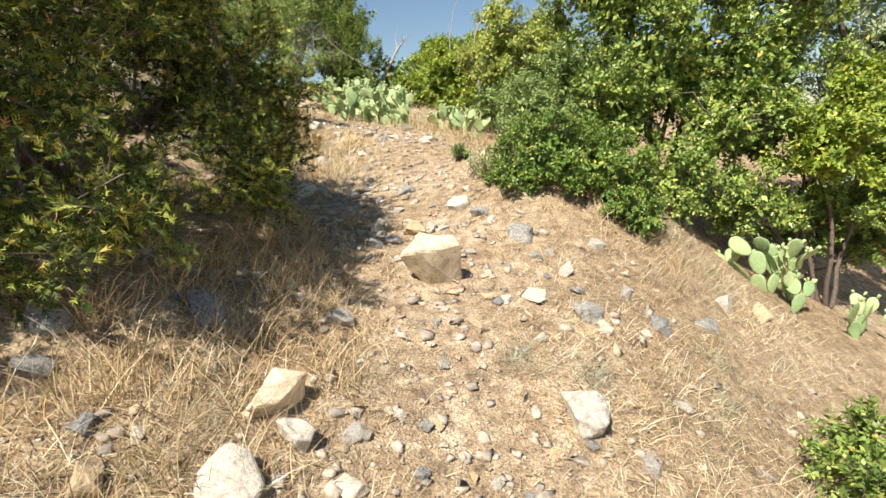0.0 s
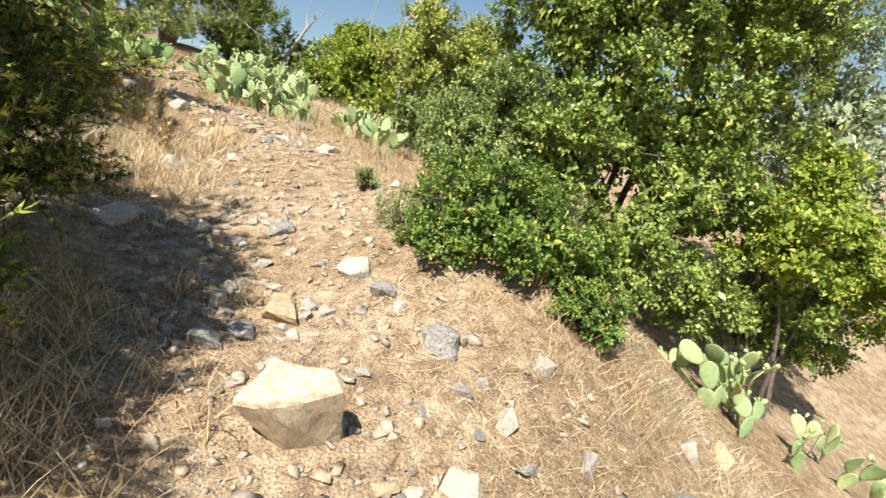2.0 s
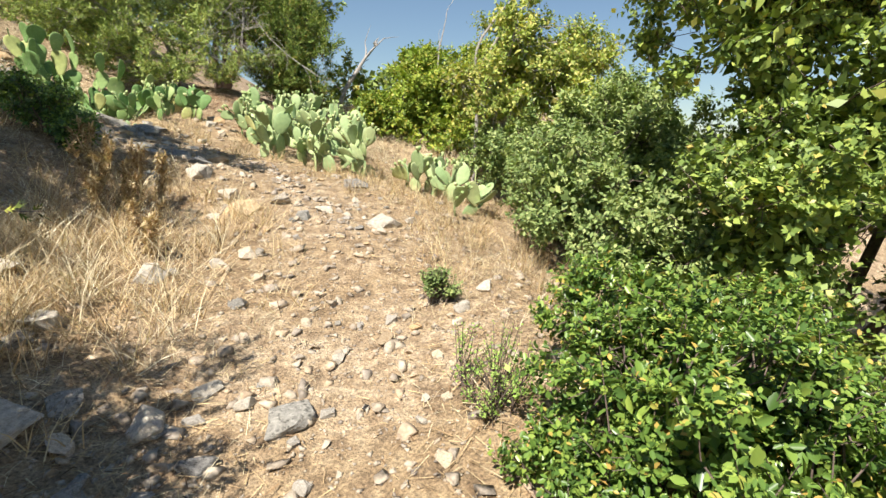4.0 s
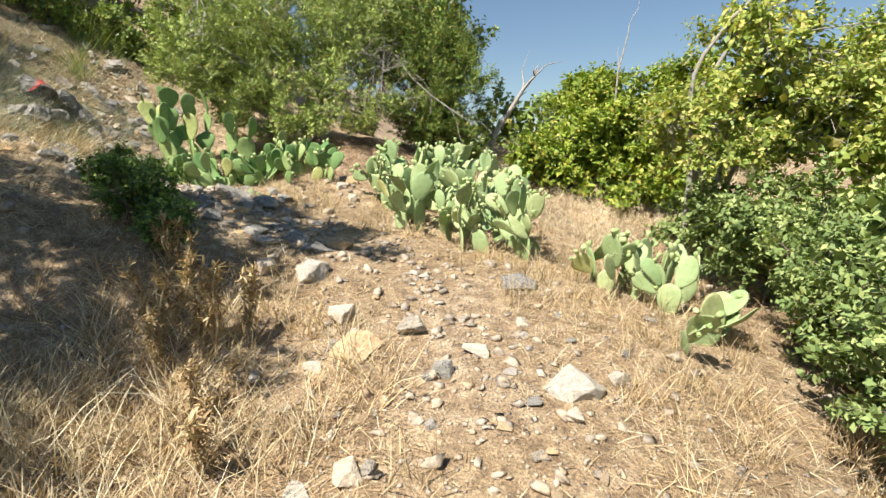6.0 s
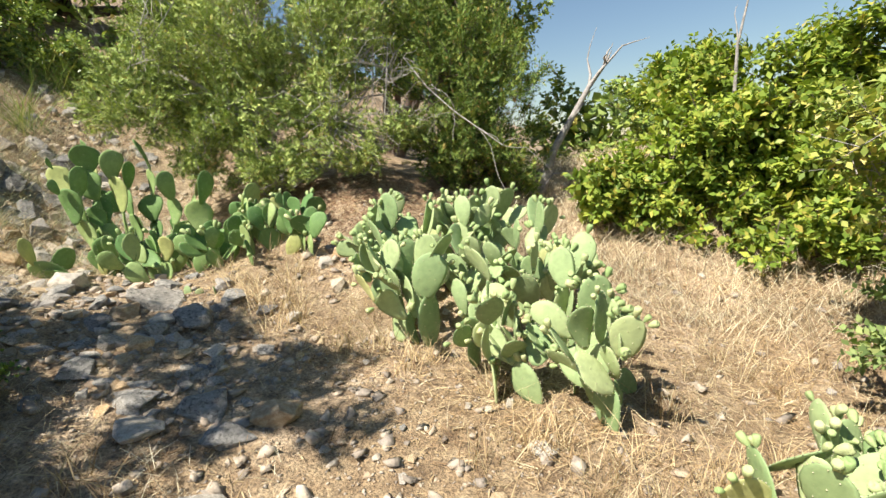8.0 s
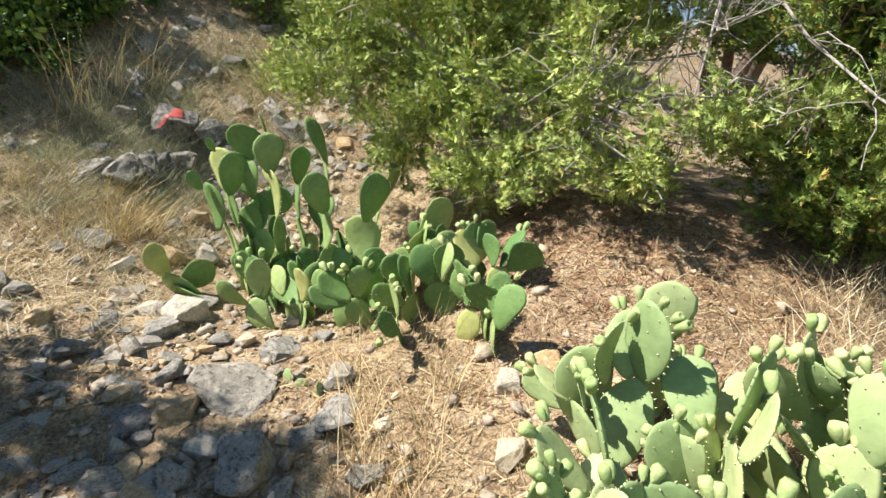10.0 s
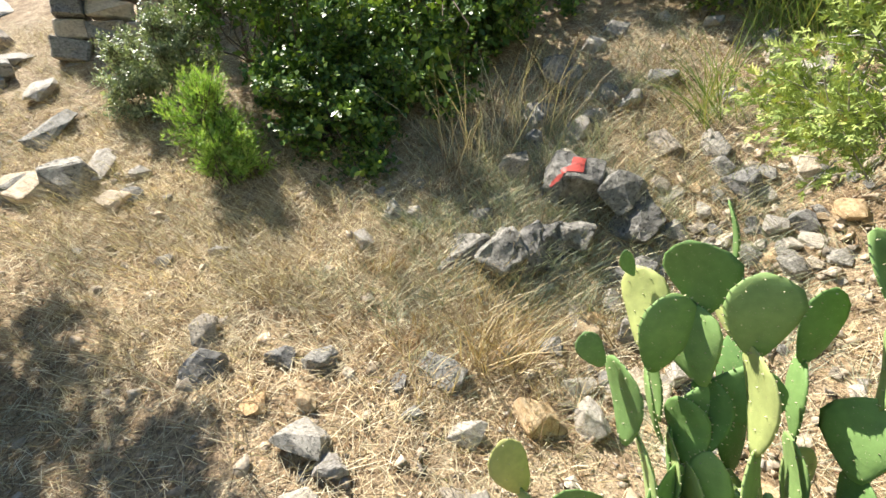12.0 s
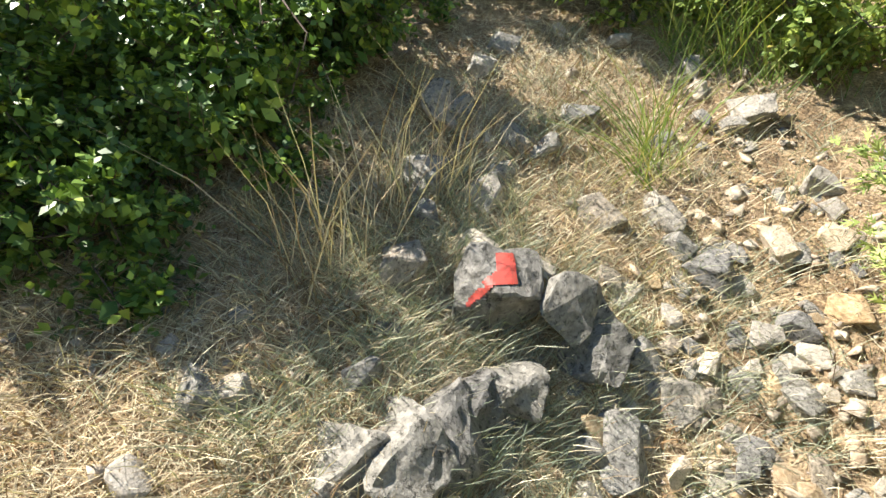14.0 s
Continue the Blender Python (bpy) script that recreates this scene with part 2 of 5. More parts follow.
LEAF = np.array([(0, 0, 0), (0.26, 0.3, 0.07), (0.24, 0.7, 0.06), (0, 1, -0.06), (-0.24, 0.7, 0.06), (-0.26, 0.3, 0.07)])
LEAF_F = np.array([(0, 1, 2, 3), (0, 3, 4, 5)])
DIAMOND = np.array([(0, 0, 0), (0.30, 0.45, 0.08), (0, 1, -0.05), (-0.30, 0.45, 0.08)])
SPRIG = np.array([(0, 0, 0), (0, 0.25, 0.02), (0.01, 0.5, 0), (0, 0.72, -0.02), (0.24, 0.46, 0.08), (-0.22, 0.5, -0.05), (0.22, 0.74, -0.06), (-0.21, 0.72, 0.08), (0.12, 0.98, 0.04), (-0.10, 1.0, -0.03)])
SPRIG_F = np.array([(0, 4, 1), (0, 1, 5), (1, 6, 2), (1, 2, 7), (2, 8, 3), (2, 3, 9)])
DIAMOND_F = np.array([(0, 1, 2, 3)])
SCALE_SPRAY = np.array([(0, 0, 0), (0.10, 0.3, 0.06), (0.08, 0.75, 0.05), (0, 1, 0), (-0.08, 0.75, 0.05), (-0.10, 0.3, 0.06)])
BLADE = np.array([(-0.5, 0, 0), (0.5, 0, 0), (-0.38, 0, 0.55), (0.38, 0, 0.55), (-0.08, 0, 1), (0.08, 0, 1)])
BLADE_F = np.array([(0, 1, 3, 2), (2, 3, 5, 4)])


def tube(points, radii, sides=6):
    """A tapered tube along points."""
    P = np.asarray(points, float)
    d = unit(np.gradient(P, axis=0))
    ref = np.array([0.31, 0.52, 0.8]) + np.zeros_like(d)
    fr = axes(d, ref)
    a = np.arange(sides) * 2 * np.pi / sides
    ring = np.cos(a)[None, :, None] * fr[:, None, :, 0] + np.sin(a)[None, :, None] * fr[:, None, :, 2]
    V = (P[:, None] + ring * np.asarray(radii)[:, None, None]).reshape(-1, 3)
    F = [(i * sides + j, i * sides + (j + 1) % sides, (i + 1) * sides + (j + 1) % sides, (i + 1) * sides + j) for i in range(len(P) - 1) for j in range(sides)]
    return V, np.array(F)


def join(pieces):
    Vs, Fs, n = [], [], 0
    for V, F in pieces:
        Vs.append(V), Fs.append(F + n)
        n += len(V)
    return np.concatenate(Vs), np.concatenate(Fs)


def part(name, me, parent, label=""):
    ob = new(name, me)
    ob.parent = parent
    if label:
        ob["label"] = label
    return ob


def crooked(a, b, r0, r1, wob=0.08, n=6, sides=6):
    a, b = np.asarray(a, float), np.asarray(b, float)
    t = np.linspace(0, 1, n)[:, None]
    L = np.linalg.norm(b - a)
    off = np.cumsum(rng.normal(0, wob * L / n, (n, 3)), 0) * np.sin(np.pi * t) * 1.8
    sag = np.array([0, 0, 1]) * np.sin(np.pi * t) * L * 0.08
    return tube(a + (b - a) * t + off + sag, np.linspace(r0, r1, n), sides)


# ---- the lie of the land ----
def sp(t, w):
    return w * np.logaddexp(0, t / w)


HUMPS = [(-5.5, 11.0, -0.627), (0.5, 11.0, -0.408), (1.5, 5.5, 0.657), (-1.0, 8.0, 0.174), (-3.0, 12.0, 0.497), (-1.0, 10.0, 0.156),
         (-0.5, 2.0, -0.305), (-3.0, 8.5, 0.19), (-3.0, 7.0, -0.228), (0.0, 5.0, -0.176), (0.5, 3.5, 0.113), (-7.0, 8.5, -0.145), (4.5, 4.5, 0.219)]


def land(x, y):
    x, y = np.asarray(x, float), np.asarray(y, float)
    xo, yo = x, y
    x, y = np.clip(x, -13, 8), np.clip(y, -6, 14)
    z = (-0.053 - 0.043 * x + 0.19 * y + 0.209 * sp(-x - 4.6, 0.35) + 0.442 * sp(-x - 1.8, 0.5) - 0.399 * sp(x - 0.75, 0.3)
         + 0.283 * np.exp(-((x + 1.6) ** 2 + (y - 2.4) ** 2) / 1.2) + 0.167 * sp(y - 10.6, 0.5)
         + 0.108 * sp(-x - 4.6, 0.35) * (y - 8) / 4 + 0.14 * x * (y - 6) / 4)
    for a, b, h in HUMPS:
        z = z + h * np.exp(-((x - a) ** 2 + (y - b) ** 2) / 2)
    far = np.hypot(xo - x, yo - y)
    z = z + 0.16 * np.minimum(np.maximum(-13 - xo, 0), 60) - 0.30 * np.minimum(np.maximum(xo - 8, 0), 30) - 0.05 * np.minimum(np.maximum(yo - 14, 0), 60) - 0.15 * np.minimum(np.maximum(-6 - yo, 0), 60)
    return z + 0 * far


def rough_land(x, y):
    """Small unevenness on top of the large form."""
    x, y = np.asarray(x, float), np.asarray(y, float)
    z = land(x, y)
    for f, h, p in ((1.7, 0.022, 0.3), (3.9, 0.012, 1.1), (8.3, 0.006, 2.3), (17.0, 0.003, 0.7)):
        z = z + h * np.sin(f * x + 1.7 * np.sin(f * 0.61 * y + p)) * np.cos(f * y * 0.93 + 1.3 * np.sin(f * 0.7 * x + 2 * p))
    return z


def ground_normal(x, y):
    e = 0.08
    gx = (land(x + e, y) - land(x - e, y)) / (2 * e)
    gy = (land(x, y + e) - land(x, y - e)) / (2 * e)
    return unit(np.stack([-gx, -gy, np.ones_like(gx)], -1))


TRAIL = [(0.1, -3.0), (0.0, 2.0), (-0.15, 5.0), (-0.35, 7.0), (-1.0, 8.6), (-1.9, 9.4), (-3.2, 9.5), (-5.0, 10.4), (-6.0, 11.3), (-7.5, 12.5)]


def trail_distance(x, y):
    p = np.stack([x, y], -1)
    best = np.full(p.shape[:-1], 1e9)
    for a, b in zip(TRAIL[:-1], TRAIL[1:]):
        a, b = np.array(a), np.array(b)
        t = np.clip(((p - a) @ (b - a)) / ((b - a) @ (b - a)), 0, 1)
        best = np.minimum(best, np.linalg.norm(p - (a + t[..., None] * (b - a)), axis=-1))
    return best


def stretch(lo, hi, core_lo, core_hi, step, grow=1.12):
    """Grid lines: even in the core, growing coarser outside."""
    mid = list(np.arange(core_lo, core_hi, step))
    s, v, right = step, mid[-1], []
    while v < hi:
        s *= grow
        v += s
        right.append(v)
    s, v, left = step, core_lo, []
    while v > lo:
        s *= grow
        v -= s
        left.append(v)
    return np.array(left[::-1] + mid + right)


gx = stretch(-2500, 2500, -8.0, 3.0, 0.085)
gy = stretch(-2500, 2500, -0.5, 12.5, 0.085)
GX, GY = np.meshgrid(gx, gy)
V = np.stack([GX, GY, rough_land(GX, GY)], -1).reshape(-1, 3)
nx = len(gx)
ii = (np.arange(len(gy) - 1)[:, None] * nx + np.arange(nx - 1)[None]).ravel()
ground = new("ground", mesh_arrays("ground", V, np.stack([ii, ii + 1, ii + nx + 1, ii + nx], -1), SOIL, True))
tagged(ground, "dry stony hillside soil with straw and gravel", "ground", kind="structure")


# ---- trees and shrubs ----
def plant(name, label, category, base, blobs, twigs, leaf_mat, leaf=0.03, per_twig=14, twig=0.16, trunk_r=0.05, stems=3, kind_leaf="broad",
          bark=None, gaps=0.35, up=0.35, group="", bare=0.0, limbs=30, slim=1.0, core=1.0, fine=False, clump=0.2):
    """A woody plant: stems and limbs as tapered tubes, and a crown of leafy clumps with hollows between them, whose twigs carry single leaves.
    blobs: (x, y, z, rx, ry, rz) of the masses that make the crown."""
    bark = bark or BARK
    bx, by = base
    root = np.array([bx, by, float(land(bx, by)) - 0.05])
    top = new(name)
    top.location = root
    B = np.array(blobs, float)
    vol = B[:, 3] * B[:, 4] + B[:, 4] * B[:, 5] + B[:, 3] * B[:, 5]
    # the clumps: most on the outside of the masses, some deeper in
    nk = max(4, int((1.1 - gaps) * 4 / 3 * vol.sum() / clump ** 2))
    kw = rng.choice(len(B), nk, p=vol / vol.sum())
    ku = unit(rng.normal(size=(nk, 3)))
    ks = clump * rng.uniform(0.6, 1.35, nk)
    kr = np.where(rng.random(nk) < 0.25, rng.uniform(0.4, 0.75, nk), rng.uniform(0.8, 1.03, nk))
    kc = B[kw, :3] + ku * np.maximum(kr[:, None] * B[kw, 3:] - 0.45 * ks[:, None], 0.0)
    low = kc[:, 2] > land(kc[:, 0], kc[:, 1]) + 0.05
    ku, ks, kc = ku[low], ks[low], kc[low]
    w = rng.choice(len(kc), twigs, p=ks ** 2 / (ks ** 2).sum())
    u = unit(rng.normal(size=(twigs, 3)) + 0.55 * ku[w] + np.array([0, 0, 0.25]))
    pos = kc[w] + u * (ks[w] * rng.uniform(0.3, 1.0, twigs))[:, None] * np.array([1.0, 1.0, 0.8])
    if kind_leaf == "scale":
        # plumes that reach outwards
        reach = unit(ku[w] * np.array([1, 1, 0.4]) + np.array([0, 0, up - 0.1]) + 0.25 * rng.normal(size=(twigs, 3)))
        pos = kc[w] + u * (ks[w] * rng.uniform(0.15, 0.75, twigs))[:, None] + reach * (ks[w] * rng.uniform(-0.3, 0.9, twigs))[:, None]
    pos[:, 2] = np.maximum(pos[:, 2], land(pos[:, 0], pos[:, 1]) + 0.04)
    n = len(pos)
    along = reach * 0.9 if kind_leaf == "scale" else 0.5 * ku[w]
    d = unit((0.5 if kind_leaf == "scale" else 0.8) * u + along + np.array([0, 0, up]) + rng.normal(0, 0.35, (n, 3)))
    tl = twig * rng.uniform(0.6, 1.4, n)
    start = pos - d * tl[:, None] * 0.6
    leafy = rng.random(n) >= bare
    # leaves along each twig
    s = start[leafy]
    m = len(s)
    t = np.tile(np.linspace(0.12, 1.0, per_twig), (m, 1)) + rng.normal(0, 0.04, (m, per_twig))
    o = (s[:, None] + d[leafy][:, None] * (tl[leafy][:, None] * t)[..., None]).reshape(-1, 3)
    side = unit(rng.normal(size=(m * per_twig, 3)))
    dd = np.repeat(d[leafy], per_twig, 0)
    side = unit(side - (side * dd).sum(-1, keepdims=True) * dd)
    if kind_leaf == "scale":
        ld, template, tf_, wide = unit(dd * 1.0 + side * 0.85), SPRIG, SPRIG_F, slim
    elif fine:
        ld, template, tf_, wide = unit(dd * 0.55 + side), LEAF, LEAF_F, slim
    else:
        ld, template, tf_, wide = unit(dd * 0.55 + side), DIAMOND, DIAMOND_F, slim
    nrm = unit(dd * 0.7 + np.array([0, 0, 0.8]) + rng.normal(0, 0.5, (m * per_twig, 3)))
    sc = leaf * rng.uniform(0.65, 1.3, m * per_twig) * (1.1 - 0.35 * t.ravel())
    Vv, Ff = scatter(template, tf_, o + side * 0.004, axes(ld, nrm), np.stack([sc * wide, sc, sc], -1))
    # older leaves deep inside the crown
    nc = int(twigs * core * (1.6 if kind_leaf == "scale" else 1.2))
    wc = rng.choice(len(B), nc, p=vol / vol.sum())
    uc = unit(rng.normal(size=(nc, 3)))
    oc = B[wc, :3] + uc * rng.uniform(0.15, 0.6, nc)[:, None] * B[wc, 3:]
    ok = oc[:, 2] > land(oc[:, 0], oc[:, 1]) + 0.05
    oc, uc = oc[ok], uc[ok]
    big = max(leaf, 0.03) * (1.8 if kind_leaf == "scale" else 1.7)
    cs = big * rng.uniform(0.7, 1.3, len(oc))
    cv, cf = scatter(template, tf_, oc, axes(unit(rng.normal(size=(len(oc), 3))), unit(rng.normal(size=(len(oc), 3)) + uc)), np.stack([cs * (0.9 if kind_leaf == "scale" else 0.9), cs, cs], -1))
    Vv, Ff = join([(Vv, Ff), (cv, cf)])
    part("crown", mesh_arrays(name + "_crown", Vv - root, Ff, leaf_mat), top, "")
    # stems, limbs and thin twigs
    wood = []
    heads = []
    for i in range(stems):
        tgt = B[i % len(B), :3] + rng.normal(0, 0.25, 3) * B[i % len(B), 3:]
        a = root + np.array([*rng.normal(0, trunk_r * 1.6, 2), 0])
        sv, sf = crooked(a, tgt, trunk_r * rng.uniform(0.7, 1.1), trunk_r * 0.3, 0.12, 9, 7)
        part("stem", mesh_arrays(name + "_stem", sv - root, sf, bark, True), top)
        heads.append(tgt)
        heads.append(a * 0.45 + tgt * 0.55)
    heads = np.array(heads)
    for i in rng.choice(n, min(limbs, n), replace=False):
        h = heads[np.argmin(np.linalg.norm(heads - pos[i], axis=1))]
        wood.append(crooked(h, start[i], trunk_r * 0.18, 0.003, 0.25, 6, 5))
    wv, wf = join(wood)
    tagged(part("branchwork", mesh_arrays(name + "_branchwork", wv - root, wf, bark, True), top), kind="stuff")
    prism = np.array([(0.5, 0, -0.3), (-0.5, 0, -0.3), (0, 0, 0.6), (0.2, 1, -0.1), (-0.2, 1, -0.1), (0, 1, 0.2)])
    pf = np.array([(0, 1, 4, 3), (1, 2, 5, 4), (2, 0, 3, 5)])
    back = 1.0 + 1.2 * rng.random(n)
    sh = slice(0, max(200, n // 3))
    tv, tf = scatter(prism, pf, (start - d * (tl * (back - 1))[:, None])[sh], axes(d, np.array([0.1, 0.2, 1.0]))[sh], np.stack([0.006 + 0 * tl, tl * back, 0.006 + 0 * tl], -1)[sh])
    tagged(part("twig_tangle", mesh_arrays(name + "_twig_tangle", tv - root, tf, bark), top), kind="stuff")
    return tagged(top, label, category, group)


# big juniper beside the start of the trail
plant("juniper", "large juniper with shade and sun put into its leaf colours, low drooping branches beside the trail", "tree", (-2.7, 3.3),
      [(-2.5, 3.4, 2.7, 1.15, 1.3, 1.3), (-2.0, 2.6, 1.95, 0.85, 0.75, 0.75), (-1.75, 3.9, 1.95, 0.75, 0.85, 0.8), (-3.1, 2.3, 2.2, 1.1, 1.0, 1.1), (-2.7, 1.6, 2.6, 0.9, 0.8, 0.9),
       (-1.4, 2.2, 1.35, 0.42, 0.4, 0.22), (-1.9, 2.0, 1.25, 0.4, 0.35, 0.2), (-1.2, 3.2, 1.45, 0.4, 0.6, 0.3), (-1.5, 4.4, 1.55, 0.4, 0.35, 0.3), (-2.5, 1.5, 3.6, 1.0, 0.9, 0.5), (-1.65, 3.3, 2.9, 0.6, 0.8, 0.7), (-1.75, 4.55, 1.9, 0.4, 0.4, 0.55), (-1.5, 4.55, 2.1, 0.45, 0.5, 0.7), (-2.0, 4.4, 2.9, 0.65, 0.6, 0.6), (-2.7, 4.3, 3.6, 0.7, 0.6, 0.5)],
      6400, JUNIPER_SHADE_TONED, 0.06, 10, 0.14, 0.10, 5, "scale", limbs=120, gaps=0.45, up=0.1, slim=1.3, clump=0.2)
# low mastic bush on the edge of the slope
plant("mastic_bush", "low dense mastic bush with small glossy dark green leaves", "shrub", (1.15, 5.1),
      [(1.0, 5.05, 1.38, 0.55, 0.55, 0.42), (1.45, 4.95, 1.2, 0.5, 0.5, 0.5), (0.75, 5.05, 1.12, 0.36, 0.40, 0.30), (1.75, 4.75, 0.82, 0.35, 0.35, 0.38), (1.2, 5.6, 1.5, 0.6, 0.5, 0.4)],
      4200, MASTIC, 0.032, 12, 0.10, 0.03, 5, limbs=50, gaps=0.3, fine=True, core=1.0, clump=0.13)
# big evergreen behind it
plant("evergreen_oak", "tall evergreen oak with dense green leaves and dark hollows", "tree", (3.0, 6.9),
      [(2.9, 6.8, 2.5, 1.2, 1.2, 1.2), (2.2, 6.9, 3.3, 0.8, 0.8, 1.0), (3.9, 6.6, 2.2, 1.0, 1.1, 1.2), (3.2, 6.0, 1.5, 0.8, 0.6, 0.6), (3.3, 6.9, 4.1, 1.2, 1.1, 1.0), (4.4, 6.9, 3.6, 1.1, 1.0, 1.1), (2.2, 6.5, 1.9, 0.6, 0.6, 0.7)],
      8600, OAK, 0.056, 12, 0.17, 0.06, 5, limbs=120, gaps=0.5, slim=1.25, core=1.0, clump=0.26)
plant("bright_shrub", "bright yellow-green leafy shrub in full sun", "shrub", (4.3, 5.6),
      [(4.1, 5.5, 1.25, 0.6, 0.5, 0.5), (4.8, 5.9, 1.5, 0.7, 0.6, 0.7), (5.3, 5.7, 0.9, 0.6, 0.6, 0.6)], 1500, BRIGHT_LEAF, 0.065, 12, 0.2, 0.03, 4, limbs=30, gaps=0.35, clump=0.22)
plant("olive_tree", "tall hazy grey-green olive tree down the slope", "tree", (6.6, 8.0),
      [(6.4, 7.6, 2.6, 1.3, 1.2, 1.5), (5.6, 7.6, 3.9, 1.1, 1.0, 1.0), (7.4, 8.2, 2.0, 1.4, 1.4, 1.6), (6.2, 7.4, 0.7, 1.2, 1.0, 0.9)], 2200, GREY_LEAF, 0.095, 11, 0.25, 0.1, 4, limbs=60, slim=0.6, clump=0.3)
plant("olive_shrub", "dull olive-green shrub at the foot of the slope", "shrub", (3.9, 5.7),
      [(3.4, 5.6, 0.75, 0.6, 0.4, 0.45), (4.4, 5.9, 0.5, 0.7, 0.5, 0.5), (5.4, 6.3, 0.2, 0.7, 0.6, 0.6), (2.7, 5.7, 1.0, 0.6, 0.4, 0.5)], 1800, OAK, 0.055, 12, 0.18, 0.03, 4, limbs=30, clump=0.18)
plant("low_shrub", "small dark leafy shrub at the foot of the path", "shrub", (1.95, 1.95),
      [(1.92, 2.0, -0.1, 0.33, 0.3, 0.25), (2.15, 2.4, -0.2, 0.3, 0.3, 0.3)], 350, OAK, 0.04, 12, 0.12, 0.01, 3, limbs=12, clump=0.12)
# shrubs along the edge further up
plant("thorny_shrub", "dull green tangled shrub along the slope's edge", "shrub", (1.5, 8.0),
      [(1.35, 7.9, 1.95, 0.6, 0.6, 0.6), (2.0, 7.4, 1.7, 0.7, 0.6, 0.7), (1.5, 8.8, 2.2, 0.6, 0.6, 0.65), (2.2, 8.3, 2.3, 0.7, 0.7, 0.7), (1.7, 7.0, 1.3, 0.5, 0.5, 0.5)], 3600, OLIVE_LEAF, 0.052, 13, 0.16, 0.03, 6, limbs=70, gaps=0.25, clump=0.17)
plant("yellow_tree", "small tree with yellowing leaves and a pale crooked trunk", "tree", (0.85, 10.55),
      [(1.0, 10.4, 3.0, 0.7, 0.6, 0.5), (1.45, 10.3, 3.4, 0.7, 0.6, 0.6), (1.2, 10.5, 3.9, 0.5, 0.5, 0.5), (1.35, 10.5, 4.45, 0.28, 0.3, 0.45), (1.9, 10.0, 2.8, 0.6, 0.6, 0.6), (2.1, 10.4, 3.5, 0.5, 0.5, 0.4)],
      2000, YELLOW_LEAF, 0.06, 12, 0.24, 0.04, 4, limbs=60, gaps=0.5, bark=DEADWOOD, core=0.6, clump=0.2)
plant("leafy_shrub", "leafy mid-green shrub below the small tree", "shrub", (1.5, 9.7),
      [(1.3, 9.9, 2.15, 0.6, 0.5, 0.5), (2.0, 9.4, 1.9, 0.6, 0.5, 0.6), (1.0, 10.5, 2.2, 0.5, 0.4, 0.4), (1.7, 9.0, 1.5, 0.5, 0.4, 0.4), (2.5, 9.2, 2.5, 0.6, 0.6, 0.8)], 2600, OLIVE_LEAF, 0.06, 12, 0.17, 0.03, 5, limbs=60, gaps=0.25, clump=0.18)
plant("green_shrub", "fresh green leafy shrub behind the cacti", "shrub", (0.3, 12.9),
      [(0.0, 12.6, 3.1, 0.7, 0.6, 0.55), (0.7, 12.7, 3.2, 0.7, 0.7, 0.7), (0.3, 12.4, 2.6, 0.8, 0.5, 0.5), (-0.1, 13.4, 3.7, 0.6, 0.6, 0.5), (1.3, 12.9, 3.3, 0.8, 0.8, 0.9), (0.8, 12.0, 2.4, 0.6, 0.5, 0.4), (-0.5, 12.4, 2.7, 0.4, 0.4, 0.35), (-0.9, 12.3, 2.75, 0.35, 0.35, 0.4)], 3000, BRIGHT_LEAF, 0.08, 12, 0.22, 0.04, 5, limbs=60, gaps=0.25, clump=0.2)
# junipers behind the cacti
plant("juniper", "broad pale green juniper with bare grey branches below", "tree", (-4.0, 12.3),
      [(-4.3, 12.0, 4.3, 1.0, 0.85, 0.9), (-3.5, 12.4, 4.9, 0.9, 0.8, 0.8), (-5.1, 11.15, 4.1, 0.6, 0.45, 0.75), (-4.8, 11.7, 3.9, 0.6, 0.5, 0.55), (-3.5, 11.75, 3.7, 0.6, 0.4, 0.5), (-5.1, 12.3, 4.9, 0.8, 0.8, 0.9), (-4.2, 11.55, 3.6, 0.5, 0.35, 0.4), (-3.0, 11.75, 3.25, 0.5, 0.3, 0.28), (-2.6, 11.95, 3.5, 0.4, 0.3, 0.3), (-3.9, 11.5, 3.25, 0.55, 0.3, 0.3), (-4.6, 11.3, 3.35, 0.5, 0.35, 0.35), (-3.3, 11.9, 4.2, 0.5, 0.4, 0.5)],
      6600, JUNIPER_PALE, 0.054, 10, 0.13, 0.05, 5, "scale", limbs=220, gaps=0.4, bark=DEADWOOD, slim=1.3, clump=0.18)
plant("juniper", "upright fresh green juniper beside the cactus clump", "tree", (-2.1, 12.9),
      [(-2.2, 12.7, 3.8, 0.75, 0.65, 0.95), (-1.95, 12.75, 3.2, 0.55, 0.5, 0.6), (-2.5, 12.9, 4.4, 0.7, 0.6, 0.7), (-2.2, 13.3, 4.3, 0.45, 0.5, 0.6), (-2.3, 12.4, 3.3, 0.5, 0.45, 0.4)],
      4000, JUNIPER, 0.054, 10, 0.13, 0.07, 4, "scale", limbs=60, gaps=0.25, up=0.5, slim=1.3, clump=0.16)
